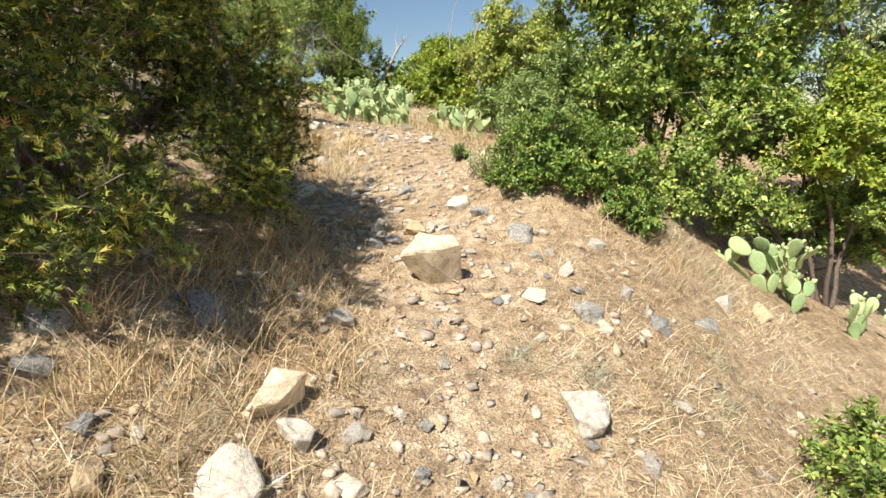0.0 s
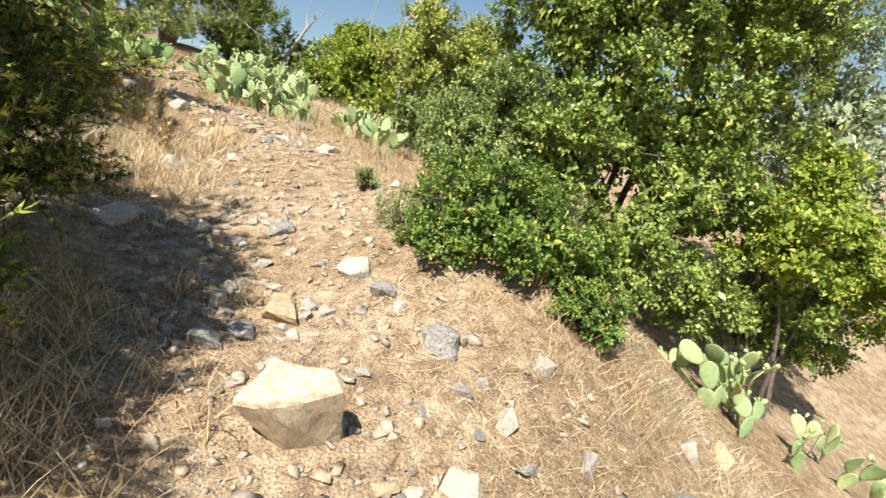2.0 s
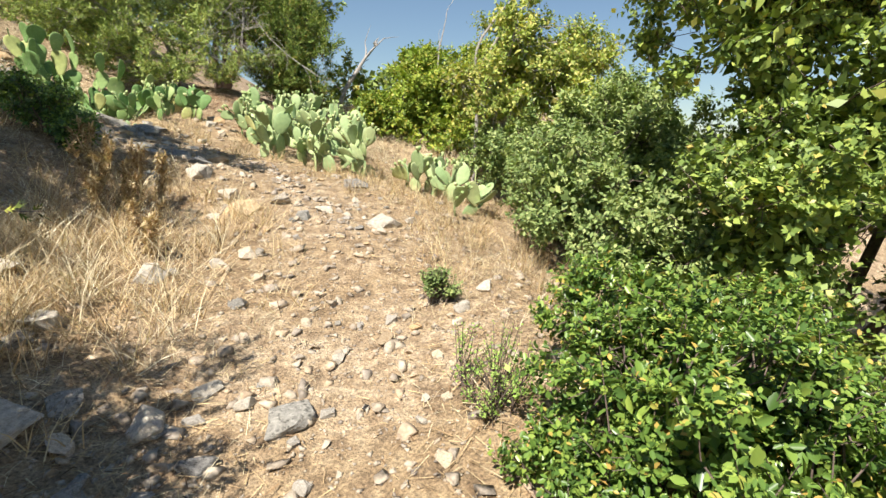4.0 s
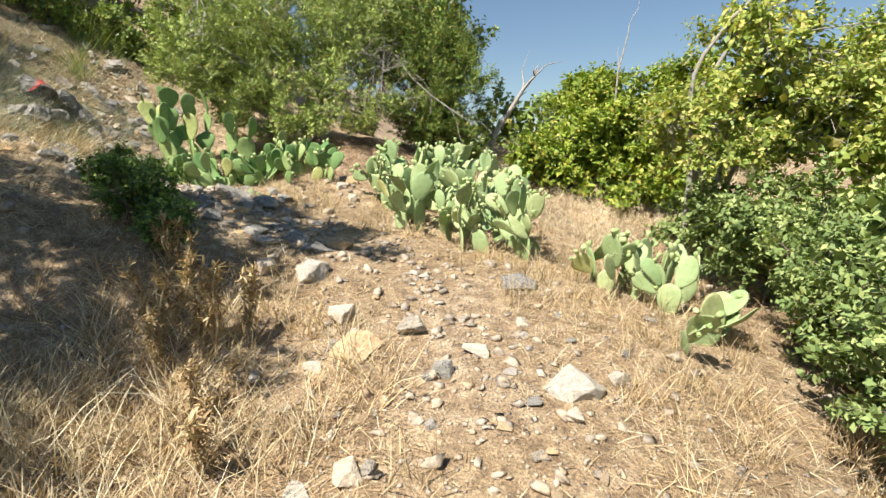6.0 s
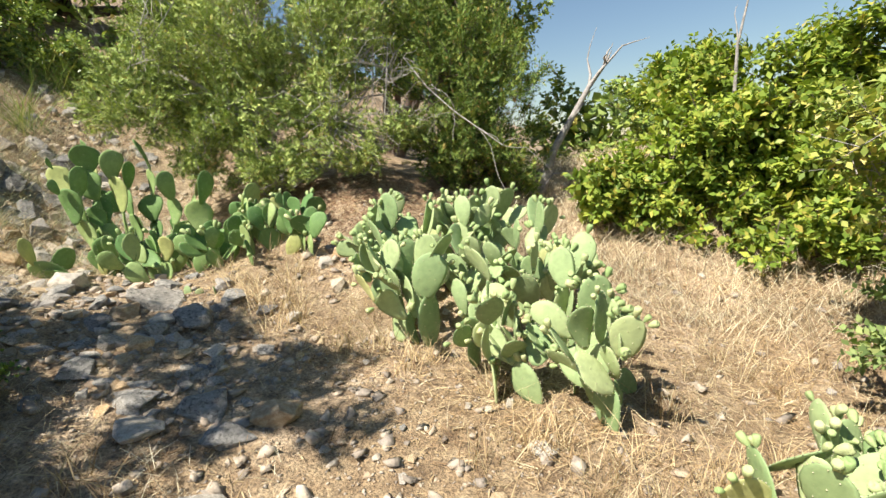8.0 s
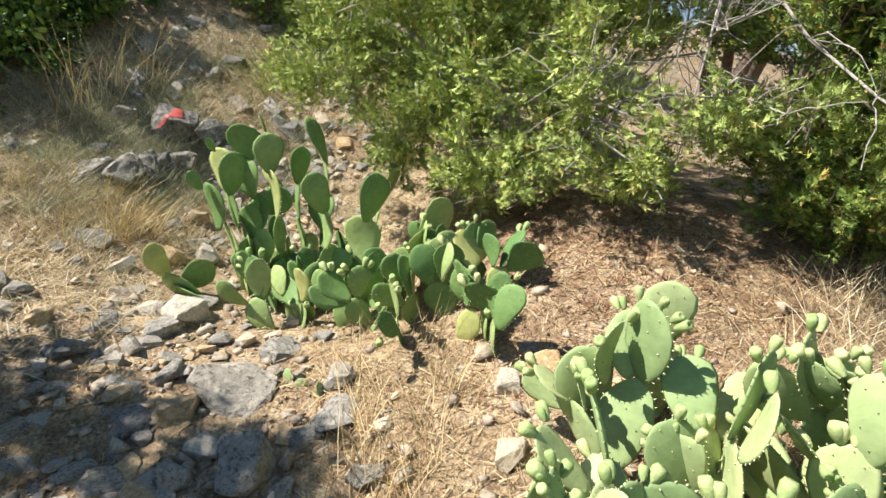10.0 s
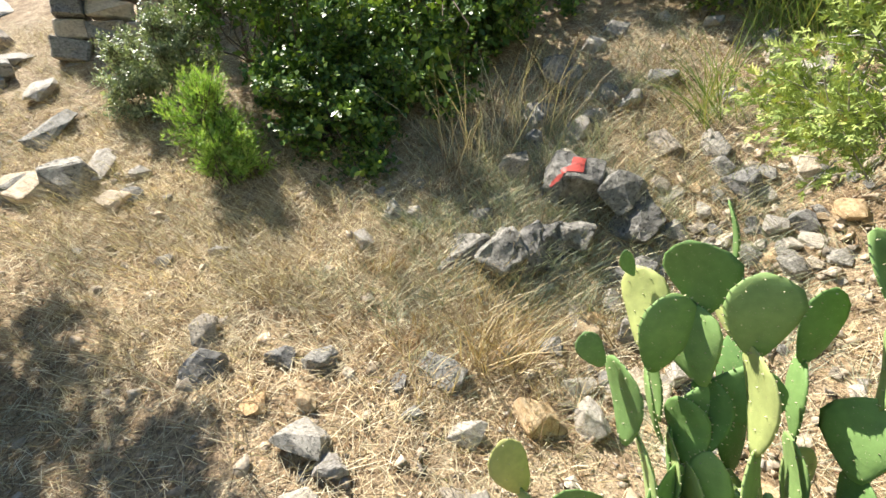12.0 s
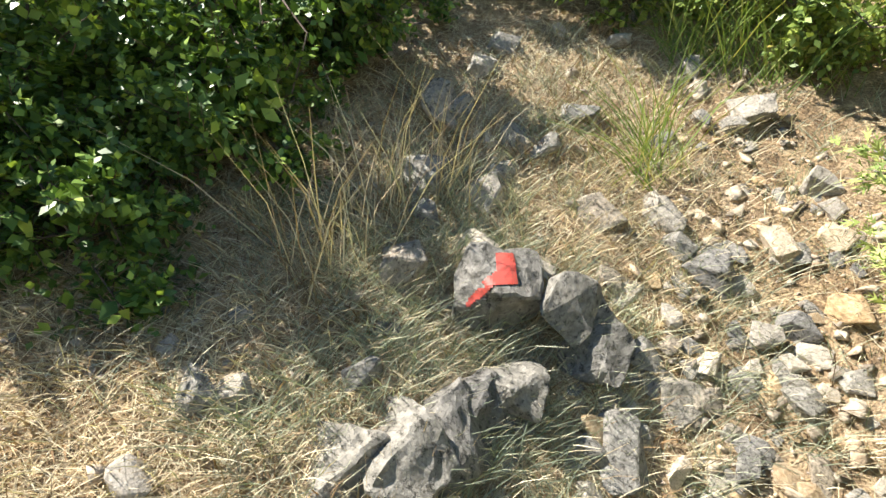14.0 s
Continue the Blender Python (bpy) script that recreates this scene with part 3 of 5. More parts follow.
# dark trees up the bank
plant("carob_tree", "dense dark green carob tree shading the bank", "tree", (-8.0, 8.9),
      [(-7.6, 8.6, 4.6, 1.1, 0.9, 0.75), (-7.7, 9.3, 4.8, 0.7, 0.6, 0.6), (-7.5, 8.0, 4.75, 0.8, 0.7, 0.65), (-9.0, 8.3, 5.7, 1.0, 1.0, 0.8), (-7.0, 8.35, 4.2, 0.55, 0.5, 0.4), (-8.7, 7.2, 5.6, 1.0, 0.9, 0.9), (-7.15, 9.0, 4.2, 0.5, 0.5, 0.45), (-6.75, 8.6, 4.0, 0.42, 0.4, 0.42), (-7.0, 9.2, 4.3, 0.42, 0.4, 0.45), (-7.5, 9.75, 4.8, 0.5, 0.45, 0.6), (-6.35, 8.85, 3.62, 0.2, 0.18, 0.14), (-8.2, 9.9, 5.15, 0.8, 0.6, 0.65), (-8.9, 10.3, 5.7, 0.8, 0.7, 0.7), (-8.6, 10.9, 5.5, 0.7, 0.6, 0.6)],
      6200, DARK_LEAF, 0.05, 12, 0.17, 0.05, 6, limbs=160, gaps=0.5, slim=1.2, core=0.8, clump=0.2)
plant("shrub", "leafy green shrub at the top of the bank", "shrub", (-8.1, 12.2),
      [(-7.9, 11.9, 5.0, 0.8, 0.7, 0.6), (-7.3, 12.4, 4.7, 0.7, 0.6, 0.5), (-8.6, 11.2, 5.6, 0.9, 0.8, 0.8), (-6.8, 13.2, 4.8, 0.9, 0.7, 0.8), (-6.1, 12.9, 4.4, 0.7, 0.6, 0.8)], 2300, OAK, 0.06, 12, 0.2, 0.03, 4, limbs=40, clump=0.2)
plant("evergreen_oak", "dark evergreen oak further up the hill", "tree", (-9.5, 13.5),
      [(-9.3, 13.0, 6.4, 1.6, 1.4, 1.6), (-10.5, 11.0, 6.8, 1.6, 1.6, 1.5), (-7.5, 14.5, 6.0, 1.6, 1.4, 1.6)], 2200, OAK, 0.11, 11, 0.3, 0.1, 4, limbs=60, clump=0.35)
plant("evergreen_oak", "evergreen oak on the ridge behind the junipers", "tree", (-4.5, 15.5),
      [(-4.5, 15.2, 5.6, 1.6, 1.3, 1.5), (-3.0, 15.3, 5.4, 1.2, 1.2, 1.4)], 1800, OAK, 0.10, 11, 0.3, 0.1, 4, limbs=60, clump=0.35)
plant("evergreen_oak", "tall evergreen oak that shades the trail's bend", "tree", (-4.7, 4.7),
      [(-3.4, 6.0, 4.6, 0.6, 0.55, 0.3), (-3.75, 5.1, 4.5, 0.6, 0.5, 0.3), (-4.1, 5.6, 4.8, 0.7, 0.7, 0.35), (-4.0, 6.6, 5.0, 0.8, 0.6, 0.4), (-5.0, 6.0, 5.4, 0.9, 0.8, 0.45), (-5.2, 6.8, 5.6, 0.65, 0.5, 0.35), (-6.0, 5.9, 6.0, 0.7, 0.6, 0.4), (-3.6, 7.35, 5.5, 0.8, 0.6, 0.3), (-4.2, 7.4, 5.8, 0.75, 0.55, 0.3), (-4.8, 7.35, 5.7, 0.55, 0.45, 0.3)],
      2900, OAK, 0.06, 11, 0.2, 0.07, 6, limbs=70, gaps=0.35, core=0.6, clump=0.25)
plant("far_shrub", "far green shrubs on the ridge", "shrub", (0.5, 18.5),
      [(-1.3, 16.2, 3.5, 1.3, 0.8, 1.0), (0.3, 18.2, 3.8, 1.6, 1.0, 1.0), (2.6, 18.0, 3.6, 1.6, 1.2, 1.1), (5.0, 17.5, 3.2, 1.8, 1.2, 1.2)], 1100, OAK, 0.13, 10, 0.3, 0.05, 4, limbs=30, clump=0.35)
plant("grey_shrub", "grey-green bush in front of a dry stone wall", "shrub", (-7.3, 7.0),
      [(-7.2, 6.9, 4.35, 0.35, 0.35, 0.45), (-7.35, 6.55, 4.15, 0.3, 0.3, 0.35), (-7.1, 7.3, 4.6, 0.3, 0.3, 0.4)], 900, GREY_LEAF, 0.035, 14, 0.13, 0.015, 5, limbs=30, slim=0.8, clump=0.1)
plant("feathery_shrub", "bright feathery light green bush on the terrace", "shrub", (-6.45, 7.85),
      [(-6.4, 7.85, 3.95, 0.24, 0.22, 0.3), (-6.35, 8.0, 3.72, 0.22, 0.2, 0.18), (-6.55, 7.7, 4.15, 0.12, 0.12, 0.18)], 700, FEATHER, 0.05, 9, 0.14, 0.008, 4, "scale", limbs=20, up=0.6, slim=0.8, core=0.5, clump=0.09)
plant("dark_bush", "small dark bush in shade at the trail's bend", "shrub", (-3.4, 8.5),
      [(-3.35, 8.5, 2.5, 0.36, 0.3, 0.26), (-3.7, 8.6, 2.65, 0.28, 0.25, 0.22), (-3.05, 8.3, 2.3, 0.25, 0.22, 0.16)], 700, DARK_LEAF, 0.034, 14, 0.12, 0.015, 4, limbs=20, clump=0.1)
plant("green_tuft", "small grey-green bushy herb on the trail", "shrub", (0.2, 6.62), [(0.2, 6.62, 1.42, 0.13, 0.13, 0.10)], 110, OLIVE_LEAF, 0.026, 14, 0.1, 0.005, 3, limbs=8, up=1.0, core=0.3, clump=0.05)
plant("weed", "tall pale green weed with thin stems", "weed", (0.42, 5.55), [(0.42, 5.55, 1.3, 0.16, 0.2, 0.2), (0.3, 5.75, 1.3, 0.1, 0.1, 0.15)], 80, FEATHER, 0.018, 14, 0.16, 0.005, 4, limbs=12, up=1.4, core=0.1, clump=0.07)


# ---- prickly pears ----
def pad_mesh(name, mat, wide, seed):
    """An upright egg-shaped pad: foot at the origin, one long, in the xz plane."""
    r = np.random.default_rng(seed)
    prof = [(0.0, 0.07), (0.08, 0.17), (0.25, 0.30), (0.45, 0.40), (0.65, 0.43), (0.82, 0.36), (0.94, 0.21), (1.0, 0.04)]
    seg, bend, V, F = 12, r.uniform(-0.08, 0.08), [], []
    for z, w in prof:
        lop = 1 + 0.10 * math.sin(5 * z + seed)
        for j in range(seg):
            a = 2 * math.pi * j / seg
            th = 0.038 * math.sqrt(w / 0.43) * (1.15 - 0.4 * z)
            V.append((0.04 * math.sin(4 * z + 2 * seed) + w * wide * lop * math.cos(a) * (1 + 0.05 * math.sin(3 * a + seed)), th * math.sin(a) + bend * math.sin(math.pi * z), z))
    for i in range(len(prof) - 1):
        for j in range(seg):
            F.append((i * seg + j, i * seg + (j + 1) % seg, (i + 1) * seg + (j + 1) % seg, (i + 1) * seg + j))
    F += [tuple(range(seg))[::-1], tuple(len(V) - seg + j for j in range(seg))]
    skin = len(F)

    def spine(p, q, h):
        """A short blunt tuft of spines on the skin at p, pointing along q."""
        p, q = Vector(p), Vector(q).normalized()
        e1 = q.orthogonal().normalized()
        e2, k = q.cross(e1), len(V)
        for i in range(3):
            c = p + (e1 * math.cos(2.1 * i) + e2 * math.sin(2.1 * i)) * 0.011
            V.append(tuple(c))
        V.append(tuple(p + q * h))
        F.extend(((k, k + 1, k + 3), (k + 1, k + 2, k + 3), (k + 2, k, k + 3)))

    rows = [V[i * seg:(i + 1) * seg] for i in range(len(prof))]
    for i in range(1, len(prof) - 1):
        for j in (0, seg // 2):
            a, c = Vector(rows[i][j]), Vector(rows[i + 1][j])
            out = Vector((1 if j == 0 else -1, 0, (prof[i][0] - 0.35) * 1.6))
            for k in (0.0, 0.5):
                spine(a.lerp(c, k), out, 0.03)
        for j in (2, 3, 4, 8, 9, 10):
            if (i + j) % 2:
                spine(rows[i][j], (0, 1 if j < 6 else -1, 0.2), 0.025)
    me = bpy.data.meshes.new(name)
    me.from_pydata(V, [], F)
    me.polygons.foreach_set("use_smooth", np.arange(len(F)) < skin)
    me.materials.append(mat)
    me.materials.append(AREOLE)
    me.polygons.foreach_set("material_index", (np.arange(len(F)) >= skin).astype(np.int32))
    return me


PALE_PADS = [pad_mesh("pale_pad", PAD_PALE, w, i) for i, w in enumerate((0.72, 0.8, 0.92, 0.62))]
DARK_PADS = [pad_mesh("green_pad", PAD_DARK, w, i + 9) for i, w in enumerate((0.75, 0.82, 0.95, 0.65))]


def fruit_mesh(name, mat):
    """A small barrel-shaped bud with a hollow top."""
    prof, seg = [(0.0, 0.12), (0.35, 0.30), (0.75, 0.34), (0.98, 0.24), (0.9, 0.12)], 7
    V = [(w * math.cos(2 * math.pi * j / seg), w * math.sin(2 * math.pi * j / seg), z) for z, w in prof for j in range(seg)]
    F = [(i * seg + j, i * seg + (j + 1) % seg, (i + 1) * seg + (j + 1) % seg, (i + 1) * seg + j) for i in range(len(prof) - 1) for j in range(seg)]
    me = bpy.data.meshes.new(name)
    me.from_pydata(V, [], F + [tuple(len(V) - seg + j for j in range(seg))])
    me.polygons.foreach_set("use_smooth", np.ones(len(me.polygons), dtype=bool))
    me.materials.append(mat)
    return me


FRUIT_MESH = fruit_mesh("fruit", FRUIT)


def prickly_pear(label, feet, pads, size, depth, fruits, blooms=0, placed=(), lean=0.35, seed=1, arms=()):
    """feet: (x, y, yaw, tilt) of the lowest pads; placed: (x, y, z, yaw, roll, length) of single pads on top of that;
    arms: (x, y, z of the end pad's middle, length, lean towards +y, turn) of pads that arms of older pads carry."""
    r = random.Random(seed)
    x0 = sum(f[0] for f in feet) / len(feet)
    y0 = sum(f[1] for f in feet) / len(feet)
    top = new("prickly_pear")
    top.location = (x0, y0, float(land(x0, y0)))
    inv = Matrix.Translation(-top.location)
    state = {"bloom": blooms}

    def grow(m, length, level):
        ob = part("pad", r.choice(pads), top)
        ob.matrix_local = inv @ m @ Matrix.Diagonal((length, length, length, 1))
        if level >= depth or r.random() < 0.3:
            k = r.choice((1, 2, 3, 4, 5)) if r.random() < fruits else 0
            for i in range(k):
                a = r.uniform(-1.1, 1.1)
                foot = m @ Vector((0.41 * length * math.sin(a), 0, length * (0.58 + 0.4 * math.cos(a))))
                fr = part("fruit", FRUIT_MESH, top)
                L = r.uniform(0.035, 0.06)
                at = inv @ Matrix.Translation(foot) @ m.to_3x3().to_4x4() @ pose(0, 0, 0, r.uniform(-20, 20), math.degrees(a), 0) @ Matrix.Diagonal((L, L, L, 1))
                fr.matrix_local = at
                if state["bloom"] and r.random() < 0.2:
                    state["bloom"] -= 1
                    bl = part("flower", FRUIT_MESH_YELLOW, top, "yellow flower")
                    bl.matrix_local = at @ pose(0, 0, 0.85)
        if level >= depth:
            return
        kids = r.choice((1, 2, 2, 3)) if level else r.choice((2, 2, 3))
        spread = [r.uniform(-1.0, -0.2), r.uniform(0.2, 1.0), r.uniform(-0.3, 0.3)]
        for i in range(kids):
            a = spread[i]
            foot = Vector((0.38 * length * math.sin(a), 0, length * (0.62 + 0.35 * math.cos(a))))
            turn = pose(0, 0, 0, r.uniform(-25, 25), math.degrees(a) * 0.7, r.choice((-1, 1)) * r.uniform(10, 75))
            mm = m @ Matrix.Translation(foot) @ turn
            if (mm @ Vector((0, 0, 1)) - mm.translation).z < lean:
                mm = Matrix.Translation(mm.translation) @ pose(0, 0, 0, r.uniform(-30, 30), r.uniform(-35, 35), r.uniform(0, 360))
            grow(mm, length * r.uniform(0.72, 1.05) if level else size * r.uniform(0.8, 1.1), level + 1)

    for x, y, yaw, tilt in feet:
        grow(pose(x, y, float(land(x, y)) - 0.03, r.uniform(-12, 12), tilt, yaw), size * r.uniform(0.75, 1.05), 0 if r.random() < 0.75 else max(depth - 1, 0))
    for x, y, z, yaw, roll, length in placed:
        g = float(land(x, y)) - 0.03
        n = max(1, round((z - g) / (0.88 * length)) + 1)
        step = (z - g) / max(n - 1, 1)
        for i in range(n):
            ob = part("pad", pads[(i + 1) % 3], top)
            s = length if i == n - 1 else max(length * 0.85, step * 1.1)
            ob.matrix_local = inv @ pose(x, y, g + step * i, 0, roll if i == n - 1 else (6, -8, 5)[i % 3], yaw + (0 if i == n - 1 else (55, -40, 70)[i % 3])) @ Matrix.Diagonal((s, s, s, 1))

    def set_pad(foot, along, face, length):
        d = along.normalized()
        across = face.cross(d).normalized()
        ob = part("pad", r.choice(pads), top)
        m = Matrix((across, d.cross(across), d)).transposed().to_4x4()
        ob.matrix_local = inv @ Matrix.Translation(foot) @ m @ Matrix.Diagonal((length, length, length, 1))

    for x, y, z, length, tilt, turn in arms:
        d = Vector((0.12, math.sin(radians(tilt)), math.cos(radians(tilt)))).normalized()
        face = Vector((math.cos(radians(turn)), math.sin(radians(turn)), 0.1))
        foot = Vector((x, y, z)) - d * length * 0.5
        set_pad(foot, d, face, length)
        ground = Vector((foot.x + 0.35 * (x0 - foot.x) + r.uniform(-0.06, 0.06), foot.y + 0.35 * (y0 - foot.y) + r.uniform(-0.06, 0.06), 0))
        ground.z = float(land(ground.x, ground.y)) - 0.03
        way = foot - ground
        n = max(1, round(way.length / 0.24)) if way.length > 0.06 else 0
        for i in range(n):
            a = r.uniform(0.3, 2.6)
            set_pad(ground + way * (i / n), way + Vector((r.uniform(-1, 1), r.uniform(-1, 1), 0)) * 0.15 * way.length, Vector((math.cos(a), math.sin(a), 0.05)), way.length / n * 1.14)
    return tagged(top, label, "cactus", "prickly pears on the slope")


FRUIT_MESH_YELLOW = fruit_mesh("flower", PETAL)


def feet_in(cx, cy, rx, ry, n, seed):
    r = random.Random(seed)
    out = []
    for i in range(n):
        a, q = i * 2.399 + r.uniform(-0.3, 0.3), math.sqrt((i + 0.5) / n)
        out.append((cx + rx * q * math.cos(a), cy + ry * q * math.sin(a), r.uniform(0, 360), r.uniform(-30, 30)))
    return out


prickly_pear("large pale green prickly pear clump covered in buds", feet_in(-1.65, 10.75, 0.62, 0.62, 22, 2) + feet_in(-0.95, 10.1, 0.5, 0.4, 11, 5), PALE_PADS, 0.27, 2, 0.9, 3, seed=4,
             placed=[(-2.35, 11.05, 2.72, 30, 4, 0.26), (-2.4, 10.75, 2.5, 60, -15, 0.3), (-1.75, 10.25, 2.35, 20, 10, 0.3), (-1.95, 10.45, 2.4, 50, -8, 0.3)])
prickly_pear("tall sprawling green prickly pear with rim-lit pads", feet_in(-4.25, 10.45, 0.5, 0.36, 13, 8), DARK_PADS, 0.22, 1, 0.25, seed=11,
             arms=[(-4.67, 10.18, 3.24, 0.27, 4, 10), (-4.86, 10.12, 3.41, 0.10, -20, 20), (-4.66, 9.72, 2.77, 0.23, -18, 25), (-4.05, 10.47, 3.16, 0.25, -15, -15), (-3.97, 10.75, 3.12, 0.29, 8, 10),
                   (-4.5, 10.36, 3.36, 0.25, -8, -20), (-4.65, 10.6, 3.27, 0.25, 12, 15), (-4.54, 10.68, 3.42, 0.32, -28, 50), (-4.94, 10.47, 3.48, 0.24, -10, 72), (-4.65, 10.26, 3.42, 0.24, -14, -35),
                   (-4.6, 9.96, 3.22, 0.13, -25, 0), (-4.64, 10.38, 3.04, 0.30, 78, -10), (-4.5, 11.2, 3.12, 0.25, 30, 35), (-3.75, 11.05, 3.0, 0.26, 55, 20), (-4.05, 10.42, 2.66, 0.26, 25, -25),
                   (-4.4, 10.15, 2.72, 0.22, -30, 20), (-3.8, 10.62, 2.74, 0.24, 20, 30), (-3.62, 10.7, 2.78, 0.22, -25, -30), (-4.6, 9.9, 2.66, 0.24, 58, 40)])
prickly_pear("low spreading green prickly pear under the juniper", feet_in(-3.5, 10.85, 0.55, 0.3, 16, 12), DARK_PADS, 0.22, 1, 0.4, seed=17)
prickly_pear("small pale prickly pear at the edge of the slope", feet_in(0.25, 9.4, 0.38, 0.32, 11, 3) + [(0.6, 8.75, 60, 40), (0.42, 8.6, 100, -50), (0.5, 8.68, 20, 62)], PALE_PADS, 0.26, 1, 0.8, 0, seed=6)
prickly_pear("prickly pear among dry grass below the mastic bush", feet_in(3.5, 5.05, 0.28, 0.25, 5, 7), PALE_PADS, 0.26, 2, 0.3, seed=8)
prickly_pear("low prickly pear sprawling down the slope", feet_in(4.6, 4.95, 0.6, 0.5, 6, 9), PALE_PADS, 0.26, 1, 0.3, seed=21, lean=0.0)
prickly_pear("tiny prickly pear seedling between stones", [(-3.55, 10.05, 20, 10), (-3.45, 10.1, 70, -15), (-3.35, 10.12, 120, 20)], PALE_PADS, 0.12, 0, 0.0, seed=3)


# ---- rocks ----
def rock_mesh(name, seed, mat, squash=(1, 1, 0.7), points=12, cuts=2, rough=0.035, chip=0.045):
    """An angular broken stone about one across: a hull of random points with bevelled, uneven edges."""
    r = random.Random(seed)
    bm = bmesh.new()
    for _ in range(points):
        v = Vector((r.gauss(0, 1), r.gauss(0, 1), r.gauss(0, 1))).normalized() * r.uniform(0.8, 1.0)
        v = Vector([max(-0.68, min(0.68, c)) for c in v])
        bm.verts.new((v.x * 0.62 * squash[0], v.y * 0.62 * squash[1], v.z * 0.62 * squash[2]))
    res = bmesh.ops.convex_hull(bm, input=bm.verts)
    bmesh.ops.delete(bm, geom=list({g for g in res["geom_interior"] + res["geom_unused"] if isinstance(g, bmesh.types.BMVert)}), context="VERTS")
    bmesh.ops.dissolve_limit(bm, angle_limit=radians(14), verts=bm.verts, edges=bm.edges)
    if chip:
        bmesh.ops.bevel(bm, geom=list(bm.edges), offset=chip * 0.5, segments=1, affect="EDGES", clamp_overlap=True)
    bmesh.ops.triangulate(bm, faces=bm.faces)
    for _ in range(cuts):
        bmesh.ops.subdivide_edges(bm, edges=[e for e in bm.edges if e.calc_length() > (0.16 if cuts < 3 else 0.09)], cuts=1, use_grid_fill=False)
        bmesh.ops.triangulate(bm, faces=bm.faces)
    off = Vector((seed * 3.1, seed * 1.7, 0))
    for v in bm.verts:
        n = noise.noise_vector(v.co * 3.2 + off) * rough + noise.noise_vector(v.co * 9 + off) * rough * 0.45
        v.co += n
    me = bpy.data.meshes.new(name)
    bm.to_mesh(me)
    bm.free()
    me.materials.append(mat)
    return me


def sit(x, y, size, me, yaw, sink=0.25, tilt=(0, 0), lift=0.0):
    """A pose that rests a stone on the ground, a little sunk in."""
    sx, sy, sz = size
    n = ground_normal(np.array([x]), np.array([y]))[0]
    up = Vector(n).to_track_quat("Z", "Y").to_matrix().to_4x4()
    low = min(v.co.z for v in me.vertices) * sz
    z = float(rough_land(x, y)) - low - sink * sz * 0.5 + lift
    return Matrix.Translation((x, y, z)) @ up @ pose(0, 0, 0, tilt[0], tilt[1], yaw), Matrix.Diagonal((sx, sy, sz, 1))


def rock(label, x, y, size, yaw, mat, seed, squash=(1, 1, 0.7), sink=0.25, tilt=(0, 0), points=13, lift=0.0, rough=0.04, cuts=2):
    me = rock_mesh("rock", seed, mat, squash, points, cuts if max(size) > 0.22 else 1, rough)
    ob = new("rock", me)
    m, s = sit(x, y, size, me, yaw, sink, tilt, lift)
    ob.matrix_world = m @ s
    return tagged(ob, label, "rock", "rocks on the slope")


L, O, G = LIMESTONE, OCHRE_STONE, GREY_STONE
rock_seed = iter(range(20, 300))


def pale(x, y, w, d, h, yaw):
    rock("pale angular limestone rock on dry ground", x, y, (w, d, h), yaw, L, next(rock_seed), (1, 1, 0.9), 0.45)


def ochre(x, y, w, d, h, yaw):
    rock("ochre-stained limestone block on the trail", x, y, (w, d, h), yaw, O, next(rock_seed), (1, 1, 0.9), 0.45)


def grey(x, y, w, d, h, yaw):
    rock("grey lichened rock half sunk in the ground", x, y, (w, d, h), yaw, G, next(rock_seed), (1, 1, 0.9), 0.45)


rock("cream limestone block with a chipped dark crack", -0.15, 3.52, (0.50, 0.40, 0.62), 139, CREAM_STONE, 20, (1, 1, 0.9), 0.45)
next(rock_seed)
rock("cream limestone block with a chipped dark crack", -0.87, 2.18, (0.40, 0.27, 0.28), 154, CREAM_STONE, 21, (1, 1, 0.9), 0.45)
next(rock_seed)
pale(-0.73, 2.03, 0.24, 0.20, 0.17, 148)
pale(-0.51, 2.14, 0.16, 0.11, 0.12, 3)
pale(-0.9, 1.72, 0.30, 0.28, 0.21, 120)
ochre(-1.31, 1.56, 0.17, 0.13, 0.12, 59)
ochre(-1.11, 1.72, 0.10, 0.08, 0.07, 120)
pale(-0.31, 2.12, 0.08, 0.07, 0.06, 140)
pale(-0.36, 2.32, 0.08, 0.07, 0.06, 163)
pale(0.62, 2.37, 0.32, 0.29, 0.23, 59)
pale(1.24, 2.62, 0.13, 0.11, 0.09, 133)
pale(0.5, 2.92, 0.11, 0.09, 0.08, 3)
pale(0.35, 3.29, 0.11, 0.09, 0.08, 16)
grey(0.89, 3.19, 0.27, 0.20, 0.19, 151)
pale(0.9, 2.17, 0.18, 0.12, 0.13, 7)
grey(-1.27, 2.49, 0.27, 0.25, 0.19, 68)
grey(-1.45, 2.54, 0.11, 0.09, 0.08, 99)
pale(-0.49, 1.86, 0.17, 0.15, 0.11, 109)
ochre(0.43, 2.16, 0.08, 0.07, 0.05, 147)
pale(0.09, 4.9, 0.28, 0.22, 0.20, 34)
pale(1.29, 3.62, 0.16, 0.13, 0.11, 24)
grey(0.64, 3.83, 0.15, 0.11, 0.11, 126)
grey(-0.18, 2.27, 0.11, 0.09, 0.08, 172)
pale(2.37, 4.15, 0.26, 0.20, 0.19, 160)
grey(1.91, 3.64, 0.22, 0.20, 0.14, 107)
grey(-1.42, 1.73, 0.12, 0.10, 0.09, 98)
grey(-1.67, 1.86, 0.17, 0.13, 0.12, 136)
grey(-1.75, 2.08, 0.21, 0.18, 0.15, 149)
pale(0.98, 3.1, 0.17, 0.12, 0.12, 86)
